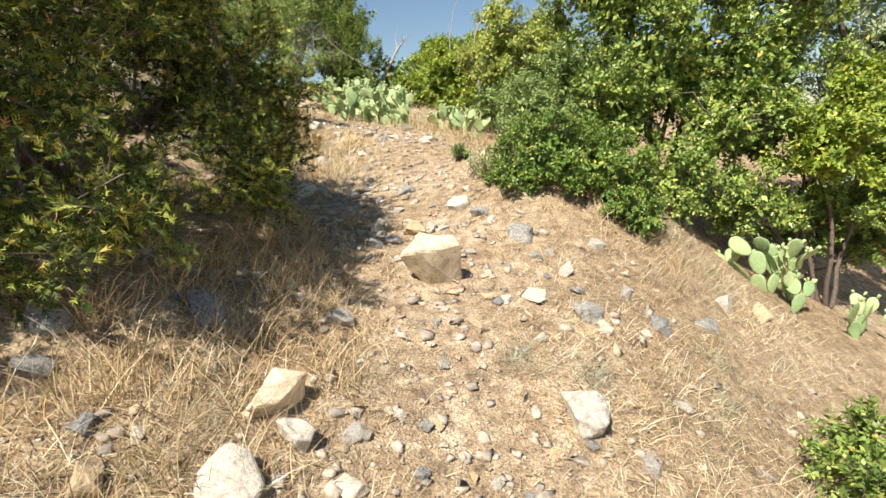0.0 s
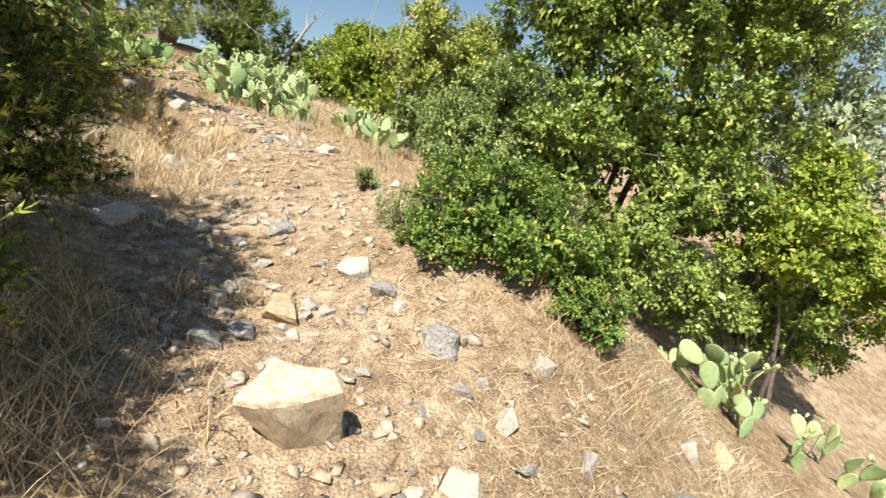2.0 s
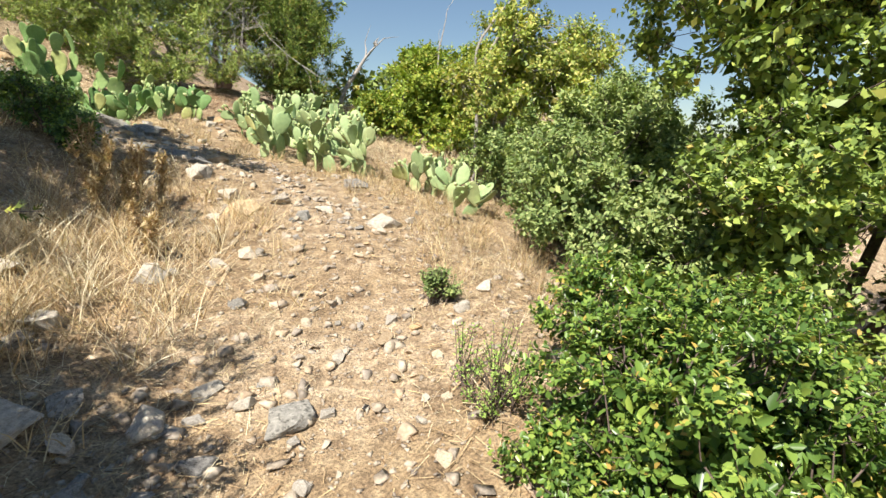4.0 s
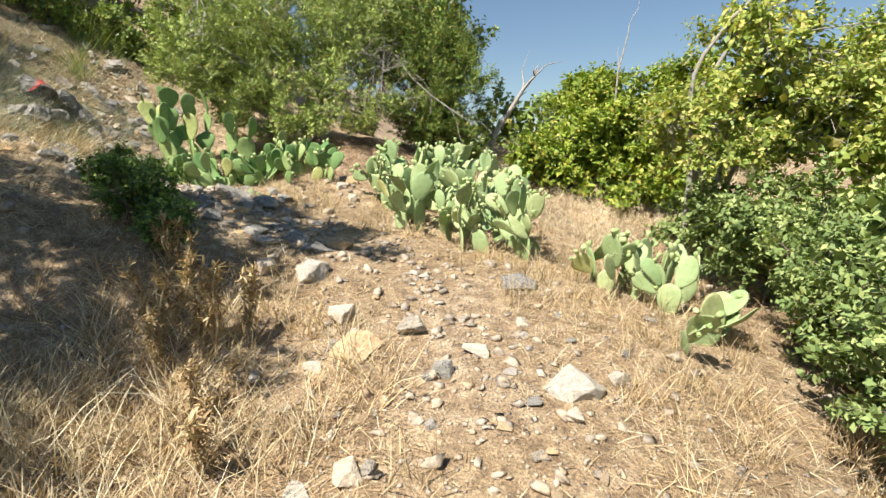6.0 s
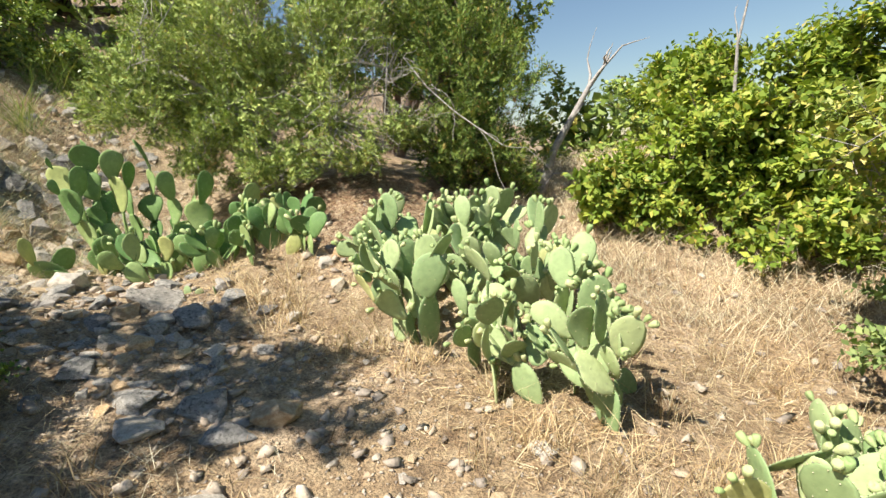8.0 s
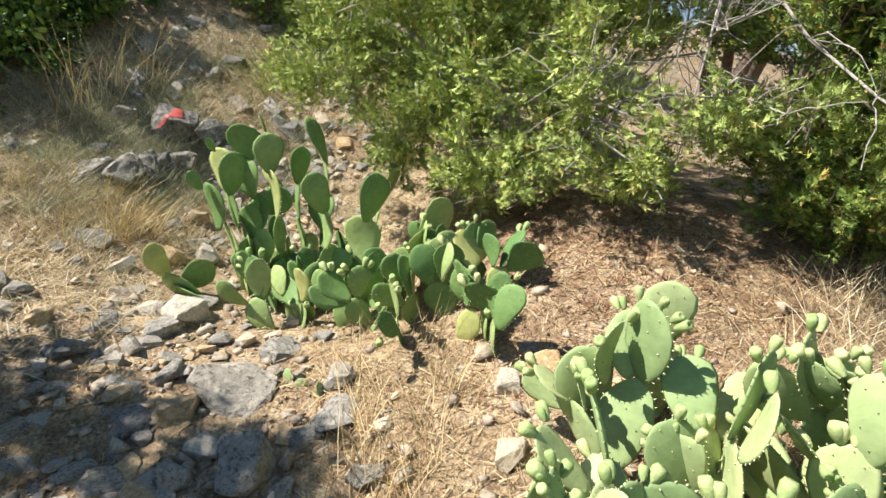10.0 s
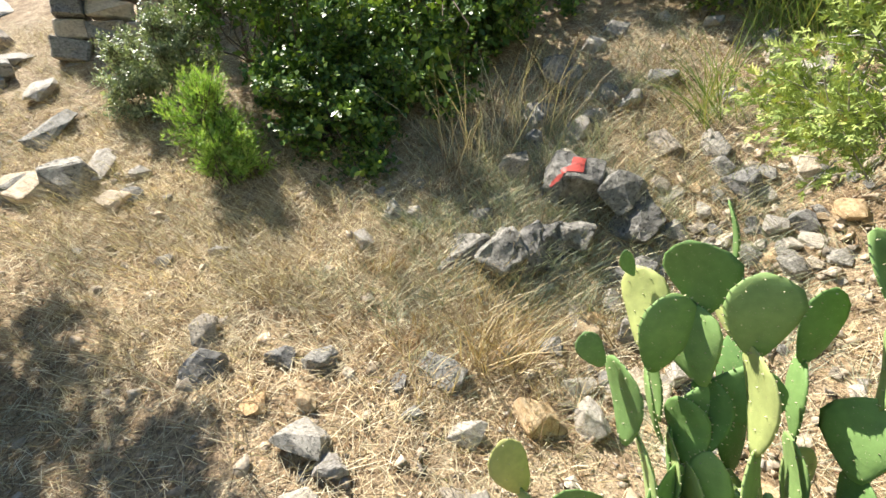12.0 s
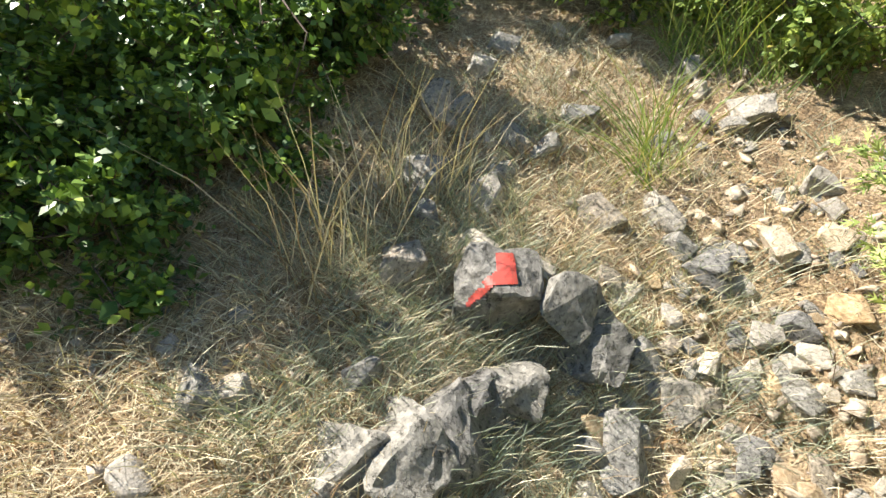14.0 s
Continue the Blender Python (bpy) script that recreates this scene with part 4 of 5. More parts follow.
pale(0.85, 3.71, 0.18, 0.16, 0.13, 7)
grey(0.58, 4.17, 0.28, 0.26, 0.20, 155)
grey(0.28, 4.64, 0.19, 0.17, 0.14, 41)
pale(-0.5, 4.27, 0.20, 0.18, 0.14, 83)
grey(-0.64, 4.15, 0.20, 0.19, 0.14, 146)
pale(-0.69, 2.86, 0.19, 0.16, 0.14, 167)
ochre(-0.45, 2.99, 0.08, 0.07, 0.06, 146)
grey(-0.69, 3.13, 0.10, 0.08, 0.07, 31)
pale(0.78, 3.9, 0.11, 0.08, 0.08, 163)
pale(1.22, 4.15, 0.17, 0.16, 0.12, 22)
ochre(2.76, 4.31, 0.26, 0.20, 0.19, 17)
grey(1.44, 3.33, 0.22, 0.18, 0.12, 38)
ochre(0.14, 3.02, 0.17, 0.12, 0.09, 109)
pale(0.56, 3.34, 0.22, 0.20, 0.10, 30)
grey(0.87, 3.48, 0.17, 0.12, 0.11, 157)
pale(0.39, 4.5, 0.11, 0.10, 0.08, 96)
ochre(-0.29, 4.5, 0.31, 0.28, 0.19, 84)
pale(-0.14, 4.56, 0.15, 0.12, 0.11, 71)
pale(-0.05, 4.48, 0.12, 0.10, 0.06, 9)
pale(-0.17, 4.46, 0.11, 0.09, 0.08, 19)
pale(-0.29, 4.35, 0.09, 0.07, 0.06, 137)
pale(-0.68, 4.59, 0.17, 0.12, 0.11, 50)
pale(-0.84, 4.72, 0.09, 0.09, 0.06, 74)
grey(-0.47, 5.63, 0.26, 0.22, 0.11, 39)
pale(-0.34, 5.29, 0.10, 0.09, 0.07, 86)
pale(-0.89, 5.81, 0.18, 0.13, 0.08, 35)
pale(-0.89, 5.25, 0.11, 0.11, 0.06, 96)
pale(-0.98, 5.19, 0.11, 0.09, 0.06, 133)
pale(-1.29, 6.99, 0.17, 0.13, 0.10, 152)
pale(-1.13, 7.12, 0.17, 0.15, 0.09, 26)
pale(-0.22, 7.63, 0.11, 0.10, 0.08, 129)
pale(-1.15, 4.93, 0.12, 0.09, 0.09, 162)
pale(-0.31, 6.06, 0.10, 0.09, 0.06, 60)
grey(-0.82, 4.84, 0.13, 0.12, 0.09, 111)
pale(-0.66, 4.74, 0.15, 0.13, 0.10, 133)
grey(-0.61, 4.45, 0.13, 0.11, 0.09, 86)
pale(-1.27, 5.4, 0.17, 0.11, 0.09, 106)
grey(-1.11, 5.25, 0.12, 0.11, 0.08, 80)
grey(-0.76, 5.4, 0.18, 0.12, 0.10, 157)
pale(-0.51, 5.12, 0.15, 0.12, 0.08, 34)
pale(-0.59, 4.88, 0.13, 0.10, 0.09, 160)
pale(0.75, 5.79, 0.15, 0.11, 0.11, 90)
pale(-0.68, 5.73, 0.12, 0.11, 0.09, 90)
pale(-1.04, 5.58, 0.19, 0.17, 0.14, 71)
pale(-1.83, 6.12, 0.25, 0.22, 0.15, 5)
pale(-1.6, 6.72, 0.22, 0.19, 0.16, 173)
pale(-0.97, 6.85, 0.11, 0.08, 0.08, 94)
pale(-0.07, 6.41, 0.10, 0.08, 0.07, 116)
pale(0.32, 6.28, 0.10, 0.08, 0.07, 153)
pale(0.51, 6.76, 0.17, 0.13, 0.12, 93)
pale(0.35, 6.45, 0.13, 0.10, 0.09, 94)
ochre(-0.09, 6.21, 0.12, 0.11, 0.08, 67)
pale(-0.91, 9.53, 0.15, 0.11, 0.08, 96)
pale(-1.51, 5.37, 0.38, 0.28, 0.18, 6)
grey(-1.7, 5.52, 0.20, 0.19, 0.14, 175)
pale(1.41, 7.59, 0.19, 0.17, 0.09, 79)
pale(-2.41, 6.5, 0.35, 0.30, 0.19, 167)
grey(-1.39, 5.62, 0.20, 0.18, 0.10, 61)
grey(-1.84, 5.95, 0.16, 0.12, 0.09, 173)
pale(0.12, 5.58, 0.08, 0.07, 0.06, 178)
grey(-1.01, 6.54, 0.16, 0.11, 0.12, 153)
pale(-0.56, 6.4, 0.09, 0.08, 0.06, 85)
pale(-2.1, 8.64, 0.37, 0.31, 0.20, 57)
pale(-2.38, 8.53, 0.22, 0.18, 0.16, 43)
grey(-2.37, 8.27, 0.19, 0.13, 0.14, 166)
ochre(-2.18, 9.3, 0.28, 0.21, 0.18, 145)
pale(-1.69, 8.23, 0.24, 0.19, 0.17, 57)
grey(-1.18, 8.22, 0.28, 0.26, 0.18, 8)
ochre(-1.43, 7.9, 0.37, 0.30, 0.16, 48)
grey(-0.63, 9.09, 0.31, 0.25, 0.15, 147)
pale(-0.55, 8.49, 0.12, 0.09, 0.09, 71)
grey(-0.91, 7.81, 0.16, 0.12, 0.12, 164)
pale(-0.56, 7.9, 0.09, 0.07, 0.06, 158)
pale(-0.22, 7.86, 0.35, 0.28, 0.19, 33)
pale(-1.59, 7.69, 0.15, 0.11, 0.08, 132)
pale(-1.85, 7.55, 0.10, 0.09, 0.05, 69)
pale(-0.77, 8.02, 0.19, 0.16, 0.09, 162)
grey(-2.44, 7.93, 0.17, 0.13, 0.10, 107)
grey(-1.58, 7.9, 0.15, 0.12, 0.11, 9)
grey(-2.54, 9.21, 0.31, 0.29, 0.14, 39)
grey(-2.26, 9.06, 0.29, 0.21, 0.12, 122)
pale(-2.64, 8.93, 0.25, 0.24, 0.11, 159)
grey(-2.84, 9.07, 0.24, 0.22, 0.11, 111)
grey(-3.28, 9.07, 0.28, 0.24, 0.12, 56)
pale(-1.5, 8.05, 0.13, 0.10, 0.09, 116)
pale(-0, 8.01, 0.13, 0.12, 0.09, 169)
pale(-4.37, 9.8, 0.28, 0.26, 0.19, 73)
pale(-3.4, 10.23, 0.22, 0.18, 0.12, 58)
grey(-3.56, 9.83, 0.41, 0.38, 0.22, 150)
grey(-3.79, 10.11, 0.25, 0.24, 0.16, 30)
ochre(-3.55, 9.61, 0.22, 0.20, 0.14, 11)
grey(-3.34, 9.33, 0.18, 0.13, 0.12, 177)
ochre(-3.2, 9.41, 0.20, 0.17, 0.14, 50)
grey(-3.24, 9.55, 0.17, 0.16, 0.12, 110)
ochre(-2.78, 10.91, 0.20, 0.17, 0.14, 3)
ochre(-2.41, 11, 0.29, 0.24, 0.21, 30)
pale(-2.61, 10.57, 0.18, 0.13, 0.13, 76)
grey(-2.88, 10.1, 0.18, 0.13, 0.10, 5)
grey(-3.16, 9.76, 0.32, 0.27, 0.20, 105)
pale(-4.49, 9.58, 0.31, 0.22, 0.15, 156)
grey(-4.25, 9.65, 0.26, 0.19, 0.14, 32)
pale(-3.32, 9.66, 0.17, 0.12, 0.11, 138)
grey(-3.59, 9.44, 0.21, 0.17, 0.11, 15)
grey(-3.83, 9.62, 0.19, 0.15, 0.12, 50)
grey(-3.18, 10, 0.17, 0.12, 0.10, 30)
grey(-3.18, 10.14, 0.27, 0.20, 0.11, 70)
pale(-2.69, 10.13, 0.15, 0.13, 0.11, 32)
pale(-3.09, 9.55, 0.12, 0.11, 0.09, 1)
grey(-2.89, 10.94, 0.13, 0.11, 0.09, 146)
pale(-2.84, 10.76, 0.15, 0.13, 0.11, 12)
grey(-4.52, 9.91, 0.26, 0.22, 0.11, 63)
grey(-4.77, 8.97, 0.27, 0.20, 0.19, 134)
pale(-4.69, 9.08, 0.15, 0.12, 0.11, 13)
pale(-4.57, 9, 0.17, 0.13, 0.11, 0)
ochre(-4.47, 9.16, 0.15, 0.13, 0.11, 32)
grey(-4.5, 9.33, 0.08, 0.06, 0.06, 12)
pale(-4.39, 8.84, 0.18, 0.13, 0.13, 8)
grey(-4.16, 9.27, 0.18, 0.16, 0.13, 22)
pale(-4.95, 9.54, 0.21, 0.18, 0.15, 125)
ochre(-5.09, 9.83, 0.22, 0.18, 0.16, 80)
pale(-5.14, 10.05, 0.24, 0.17, 0.17, 98)
grey(-4.97, 9.34, 0.11, 0.10, 0.08, 150)
grey(-5.11, 9.25, 0.13, 0.10, 0.09, 67)
ochre(-4.98, 8.91, 0.19, 0.13, 0.10, 84)
ochre(-4.94, 8.71, 0.17, 0.13, 0.10, 32)
grey(-5.25, 8.3, 0.22, 0.19, 0.16, 97)
pale(-5.87, 8.94, 0.18, 0.16, 0.12, 145)
grey(-4.11, 9.51, 0.17, 0.12, 0.11, 95)
grey(-4.05, 9.88, 0.15, 0.12, 0.09, 166)
pale(-3.97, 10, 0.13, 0.12, 0.09, 97)
pale(-3.96, 10.13, 0.11, 0.09, 0.08, 11)
pale(-4.03, 9.43, 0.11, 0.09, 0.08, 110)
grey(-3.98, 9.67, 0.13, 0.09, 0.09, 160)
pale(-4.07, 10.28, 0.12, 0.10, 0.09, 179)
grey(-3.81, 10.35, 0.13, 0.10, 0.09, 177)
grey(-5.08, 8.41, 0.25, 0.20, 0.18, 4)
grey(-5.19, 9.43, 0.26, 0.20, 0.19, 137)
ochre(-5.59, 10.13, 0.19, 0.15, 0.14, 151)
pale(-5.69, 10.4, 0.30, 0.25, 0.20, 60)
pale(-5.31, 10.04, 0.22, 0.17, 0.12, 33)
grey(-5.95, 10.48, 0.35, 0.32, 0.15, 83)
grey(-6.39, 11.18, 0.31, 0.25, 0.18, 143)
grey(-6.63, 11.09, 0.25, 0.22, 0.18, 67)
grey(-7.09, 10.51, 0.24, 0.17, 0.17, 176)
grey(-7.15, 10.91, 0.25, 0.18, 0.15, 169)
pale(-6.84, 10.27, 0.26, 0.24, 0.19, 135)
grey(-6.93, 10.02, 0.30, 0.27, 0.22, 170)
grey(-7.36, 10.14, 0.45, 0.32, 0.31, 81)
pale(-5.8, 8.12, 0.15, 0.12, 0.08, 26)
grey(-5.73, 7.83, 0.13, 0.12, 0.08, 1)
pale(-6.19, 7.28, 0.30, 0.25, 0.15, 60)
pale(-6.25, 6.56, 0.48, 0.43, 0.22, 11)
grey(-6.29, 6.84, 0.50, 0.41, 0.32, 144)
pale(-9.17, 3.64, 0.87, 0.63, 0.22, 96)
grey(-8.31, 4.28, 0.74, 0.55, 0.39, 6)
grey(-7.78, 4.92, 0.73, 0.57, 0.35, 31)
grey(-5.14, 8.91, 0.19, 0.13, 0.11, 29)
grey(-5.15, 8.72, 0.17, 0.15, 0.12, 178)
grey(-5.48, 9.93, 0.15, 0.13, 0.11, 148)
grey(-5.38, 9.72, 0.13, 0.11, 0.09, 22)
ochre(-5.59, 10.47, 0.16, 0.11, 0.12, 144)
pale(-5.39, 10.33, 0.18, 0.15, 0.13, 61)
pale(-5.47, 10.52, 0.19, 0.13, 0.14, 25)
pale(-6.54, 5.92, 0.39, 0.38, 0.21, 15)
pale(-6.45, 7.24, 0.19, 0.16, 0.10, 144)
grey(-6.15, 9.59, 0.18, 0.13, 0.13, 19)
grey(-6.36, 9.2, 0.13, 0.10, 0.09, 46)
grey(-6.42, 8.89, 0.16, 0.13, 0.11, 116)
grey(-6.12, 9.07, 0.21, 0.18, 0.12, 100)
pale(-6.11, 9.2, 0.16, 0.12, 0.12, 153)
pale(-6.82, 8.94, 0.13, 0.10, 0.06, 89)
grey(-6.06, 10.8, 0.26, 0.21, 0.15, 21)
pale(-6.07, 10.59, 0.10, 0.08, 0.07, 60)
pale(-6.39, 11.47, 0.27, 0.26, 0.15, 105)
pale(-6.5, 11.84, 0.22, 0.21, 0.16, 41)
grey(-6.13, 11.39, 0.20, 0.16, 0.14, 145)
pale(-6.15, 11.25, 0.16, 0.15, 0.12, 172)
pale(-6.33, 11.28, 0.13, 0.12, 0.09, 175)
grey(-6.2, 10.73, 0.22, 0.19, 0.12, 164)
pale(-6.14, 10.97, 0.15, 0.12, 0.11, 38)
pale(-6.04, 11.29, 0.13, 0.10, 0.09, 127)
ochre(-6.09, 11.6, 0.20, 0.18, 0.11, 178)
grey(-5.93, 10.34, 0.18, 0.15, 0.13, 113)
pale(-5.87, 10.66, 0.16, 0.13, 0.11, 47)
grey(-5.85, 10.91, 0.17, 0.12, 0.12, 50)
grey(-5.93, 11.24, 0.19, 0.13, 0.14, 131)
pale(-6.27, 8.97, 0.11, 0.09, 0.08, 59)
grey(-6.45, 10.71, 0.15, 0.13, 0.10, 137)
pale(-6.3, 10.92, 0.13, 0.12, 0.09, 75)

for i in range(26):
    rr = random.Random(900 + i)
    x, y, w = rr.uniform(-7.9, -6.5), rr.uniform(9.6, 11.9), rr.uniform(0.12, 0.30)
    (grey if i % 3 else pale)(round(x, 2), round(y, 2), w, w * rr.uniform(0.6, 0.9), w * rr.uniform(0.5, 0.8), rr.uniform(0, 180))

# the long grey outcrop and the rock with a red waymark above it
for i in range(5):
    t = i / 4
    rock("long cracked grey limestone outcrop with black lichen spots", -5.86 - 0.26 * t, 9.5 + 0.66 * t, (0.46 - 0.10 * t, 0.40 - 0.10 * t, 0.46 - 0.12 * t), 105 + 9 * math.sin(9 * i), OUTCROP, 305 + i, (1, 1, 0.9), 0.7, (5 * math.sin(5 * i), 0), 12, rough=0.06, cuts=3)
marked = rock("grey cracked rock with a red painted waymark", -6.41, 10.17, (0.54, 0.42, 0.48), 65, OUTCROP, 320, (1, 1, 1), 0.6, (0, 0), 13, rough=0.06, cuts=3)
rock("dark cracked slab beside the waymark rock", -6.2, 10.5, (0.46, 0.34, 0.26), 35, OUTCROP, 331, (1, 1, 0.8), 0.2, (14, 0), 12, rough=0.06, cuts=3)
rock("dark cracked slab beside the waymark rock", -6.25, 10.42, (0.40, 0.28, 0.16), 50, OUTCROP, 337, (1, 1, 0.8), 0.0, (10, 0), 11, lift=0.16, rough=0.05)


def paint_on(ob, toward, width, height, lift=0.004):
    """A daub of paint that hugs the surface of ob, seen along the way toward."""
    dg = bpy.context.evaluated_depsgraph_get()
    dg.update()
    m = ob.matrix_world
    c = m.translation + Vector((0, 0, 0.06))
    f = Vector(toward).normalized()
    side = f.cross(Vector((0, 0, 1))).normalized()
    upw = side.cross(f)
    bm = bmesh.new()
    grid, N = {}, 26
    im = m.inverted()
    for i in range(N + 1):
        for j in range(N + 1):
            u, w = i / N - 0.5, j / N - 0.5
            band = (u < 0.2 and abs(w - u * 0.95) < 0.12 + 0.03 * math.sin(9 * u + 3)) or (-0.02 < u < 0.34 and -0.16 < w < 0.44)
            if not band or noise.noise(Vector((u * 9, w * 9, 2))) > 0.55:
                continue
            o = c - f * 1.0 + side * u * width + upw * w * height
            hit, place, nrm, _ = ob.ray_cast(im @ o, (im.to_3x3() @ f).normalized())
            if hit:
                p = m @ place + (m.to_3x3().inverted().transposed() @ nrm).normalized() * lift
                grid[i, j] = bm.verts.new(im @ p)
    for (i, j) in list(grid):
        q = [grid.get(k) for k in ((i, j), (i + 1, j), (i + 1, j + 1), (i, j + 1))]
        if all(q) and max((a.co - b.co).length for a in q for b in q) < 0.6:
            bm.faces.new(q)
    me = bpy.data.meshes.new("waymark")
    bm.to_mesh(me)
    bm.free()
    me.materials.append(RED_PAINT)
    part("waymark", me, ob, "red paint daub")


paint_on(marked, (-0.92, 0.25, -0.35), 0.24, 0.22)

# countable loose stones
SMALL = [rock_mesh("loose_stone", 500 + i, LIMESTONE if i % 3 else GREY_STONE, (1, 1, 0.75), 13, 1, 0.04) for i in range(10)] + [rock_mesh("loose_stone", 520 + i, OCHRE_STONE, (1, 1, 0.7), 13, 1, 0.04) for i in range(3)]
count = 0
while count < 270:
    x, y = rng.uniform(-7.0, 1.6), rng.uniform(1.2, 11.4)
    td = float(trail_distance(np.array(x), np.array(y)))
    heap = math.exp(-((x + 0.95) / 0.4) ** 2 - ((y - 5.1) / 0.8) ** 2) + math.exp(-((x + 3.3) / 0.9) ** 2 - ((y - 9.45) / 0.45) ** 2) + math.exp(-((x + 5.6) / 0.5) ** 2 - ((y - 10.9) / 0.5) ** 2)
    if rng.random() > 0.55 * math.exp(-td / 0.5) + 0.05 + heap:
        continue
    s = 0.05 + 0.04 * rng.random() ** 2 + min(heap, 1) * 0.04 * rng.random()
    me = SMALL[int(rng.integers(len(SMALL)))]
    ob = new("loose_stone", me)
    mm, sc = sit(x, y, (s * rng.uniform(0.9, 1.6), s, s * rng.uniform(0.6, 1.0)), me, rng.uniform(0, 360), 0.3)
    ob.matrix_world = mm @ sc
    tagged(ob, "small loose limestone on the stony trail", "stone", "loose stones on the trail")
    count += 1


# flat broken slabs on the upper trail
SLABS = [rock_mesh("flat_stone", 560 + i, (LIMESTONE, GREY_STONE, OCHRE_STONE, GREY_STONE)[i % 4], (1, 1, 0.6), 12, 1, 0.03) for i in range(8)]
def flat_stone(x, y, size, where):
    me = SLABS[int(rng.integers(len(SLABS)))]
    ob = new("flat_stone", me)
    mm, sc = sit(x, y, (size * rng.uniform(0.9, 1.6), size, size * rng.uniform(0.5, 0.8)), me, rng.uniform(0, 360), 0.4, (rng.normal(0, 8), rng.normal(0, 8)))
    ob.matrix_world = mm @ sc
    tagged(ob, "flat broken limestone slab on the stony trail", "stone", where)


for i in range(150):
    t, off = rng.random(), rng.normal(0, 0.30)
    flat_stone(-5.35 - 1.15 * t + 0.75 * off, 10.15 + 1.75 * t + 0.5 * off, 0.07 + 0.10 * rng.random() ** 2, "flat stones on the upper trail")
for i in range(140):
    t, off = rng.random(), rng.normal(0, 0.24)
    flat_stone(-2.5 - 2.2 * t, 9.35 + 0.15 * t + off, 0.05 + 0.09 * rng.random() ** 2, "flat stones at the trail's bend")


# dry stone wall with stepped ledges below it
def wall_block(parent, x, y, z, sx, sy, sz, seed, yaw):
    r = random.Random(seed)
    bm = bmesh.new()
    bmesh.ops.create_cube(bm, size=1)
    for v in bm.verts:
        v.co += Vector((r.uniform(-0.13, 0.13), r.uniform(-0.2, 0.2), r.uniform(-0.15, 0.15)))
    bmesh.ops.bevel(bm, geom=list(bm.edges), offset=0.07, segments=1, affect="EDGES")
    bmesh.ops.triangulate(bm, faces=bm.faces)
    bmesh.ops.subdivide_edges(bm, edges=[e for e in bm.edges if e.calc_length() > 0.35], cuts=2)
    for v in bm.verts:
        v.co += noise.noise_vector(v.co * 4 + Vector((seed, 0, 0))) * 0.05
    me = bpy.data.meshes.new("wall_stone")
    bm.to_mesh(me)
    bm.free()
    me.materials.append(GREY_STONE if seed % 3 == 0 else LIMESTONE)
    ob = part("stone", me, parent)
    ob.matrix_world = pose(x, y, z, r.uniform(-4, 4), r.uniform(-4, 4), yaw + r.uniform(-6, 6)) @ Matrix.Diagonal((sx, sy, sz * 1.02, 1))


wall = new("dry_stone_wall")
wr = random.Random(5)
seed = 700
for course in range(7):
    along = wr.uniform(-0.06, 0.06)
    while along < 1.8:
        w = wr.uniform(0.18, 0.46)
        wall_block(wall, -8.0 - 0.45 * (along + w / 2), 5.5 + 0.89 * (along + w / 2), 4.5 + 0.19 * course + 0.09, w, 0.36, 0.185, seed, 117)
        seed += 1
        along += w + 0.03
tagged(wall, "dry stone wall of rough grey limestone blocks", "wall", kind="structure")
for i, (x, y, sx, sy, sz, yaw) in enumerate(((-7.6, 5.0, 0.5, 0.35, 0.2, 20), (-7.2, 5.3, 0.45, 0.4, 0.18, 70), (-6.9, 6.2, 0.6, 0.4, 0.2, 100), (-6.5, 6.9, 0.5, 0.3, 0.16, 110), (-6.3, 6.5, 0.45, 0.35, 0.2, 80), (-8.1, 4.9, 0.5, 0.4, 0.22, 30), (-6.2, 7.3, 0.3, 0.2, 0.12, 30), (-7.4, 5.75, 0.5, 0.3, 0.22, 120))):
    rock("flat pale limestone ledge below the wall", x, y, (sx, sy, sz), yaw, L if i % 2 else G, 800 + i, (1, 1, 0.8), 0.4)


# ---- gravel, straw and grass: too many to count ----
ICO = np.array([(0, 0, -1), (0.72, -0.53, -0.45), (-0.28, -0.85, -0.45), (-0.89, 0, -0.45), (-0.28, 0.85, -0.45), (0.72, 0.53, -0.45), (0.28, -0.85, 0.45), (-0.72, -0.53, 0.45), (-0.72, 0.53, 0.45), (0.28, 0.85, 0.45), (0.89, 0, 0.45), (0, 0, 1)])
ICO_F = np.array([(0, 2, 1), (1, 5, 0), (0, 3, 2), (0, 4, 3), (0, 5, 4), (1, 10, 5), (2, 6, 1), (3, 7, 2), (4, 8, 3), (5, 9, 4), (1, 6, 10), (2, 7, 6), (3, 8, 7), (4, 9, 8), (5, 10, 9), (6, 11, 10), (7, 11, 6), (8, 11, 7), (9, 11, 8), (10, 11, 9)])


def area(n, lo, hi, chance):
    """Up to n random places in a rectangle, thinned by chance(x, y)."""
    x, y = rng.uniform(lo[0], hi[0], n), rng.uniform(lo[1], hi[1], n)
    k = rng.random(n) < chance(x, y)
    return x[k], y[k]


def stuff(name, V, F, mat, label, category):
    return tagged(new(name, mesh_arrays(name, V, F, mat)), label, category, kind="stuff")


def patchy(x, y, f=1.3, p=0.0):
    return 0.5 + 0.5 * np.sin(f * x + 1.9 * np.sin(0.8 * f * y + p)) * np.cos(f * 1.1 * y + 1.4 * np.sin(f * 0.7 * x + p))


OCTA = np.array([(0, 0, -0.9), (1, 0.1, 0), (0, 1, 0.1), (-1, 0, -0.1), (0.1, -1, 0), (0, 0, 0.9)])
OCTA_F = np.array([(0, 2, 1), (0, 3, 2), (0, 4, 3), (0, 1, 4), (5, 1, 2), (5, 2, 3), (5, 3, 4), (5, 4, 1)])


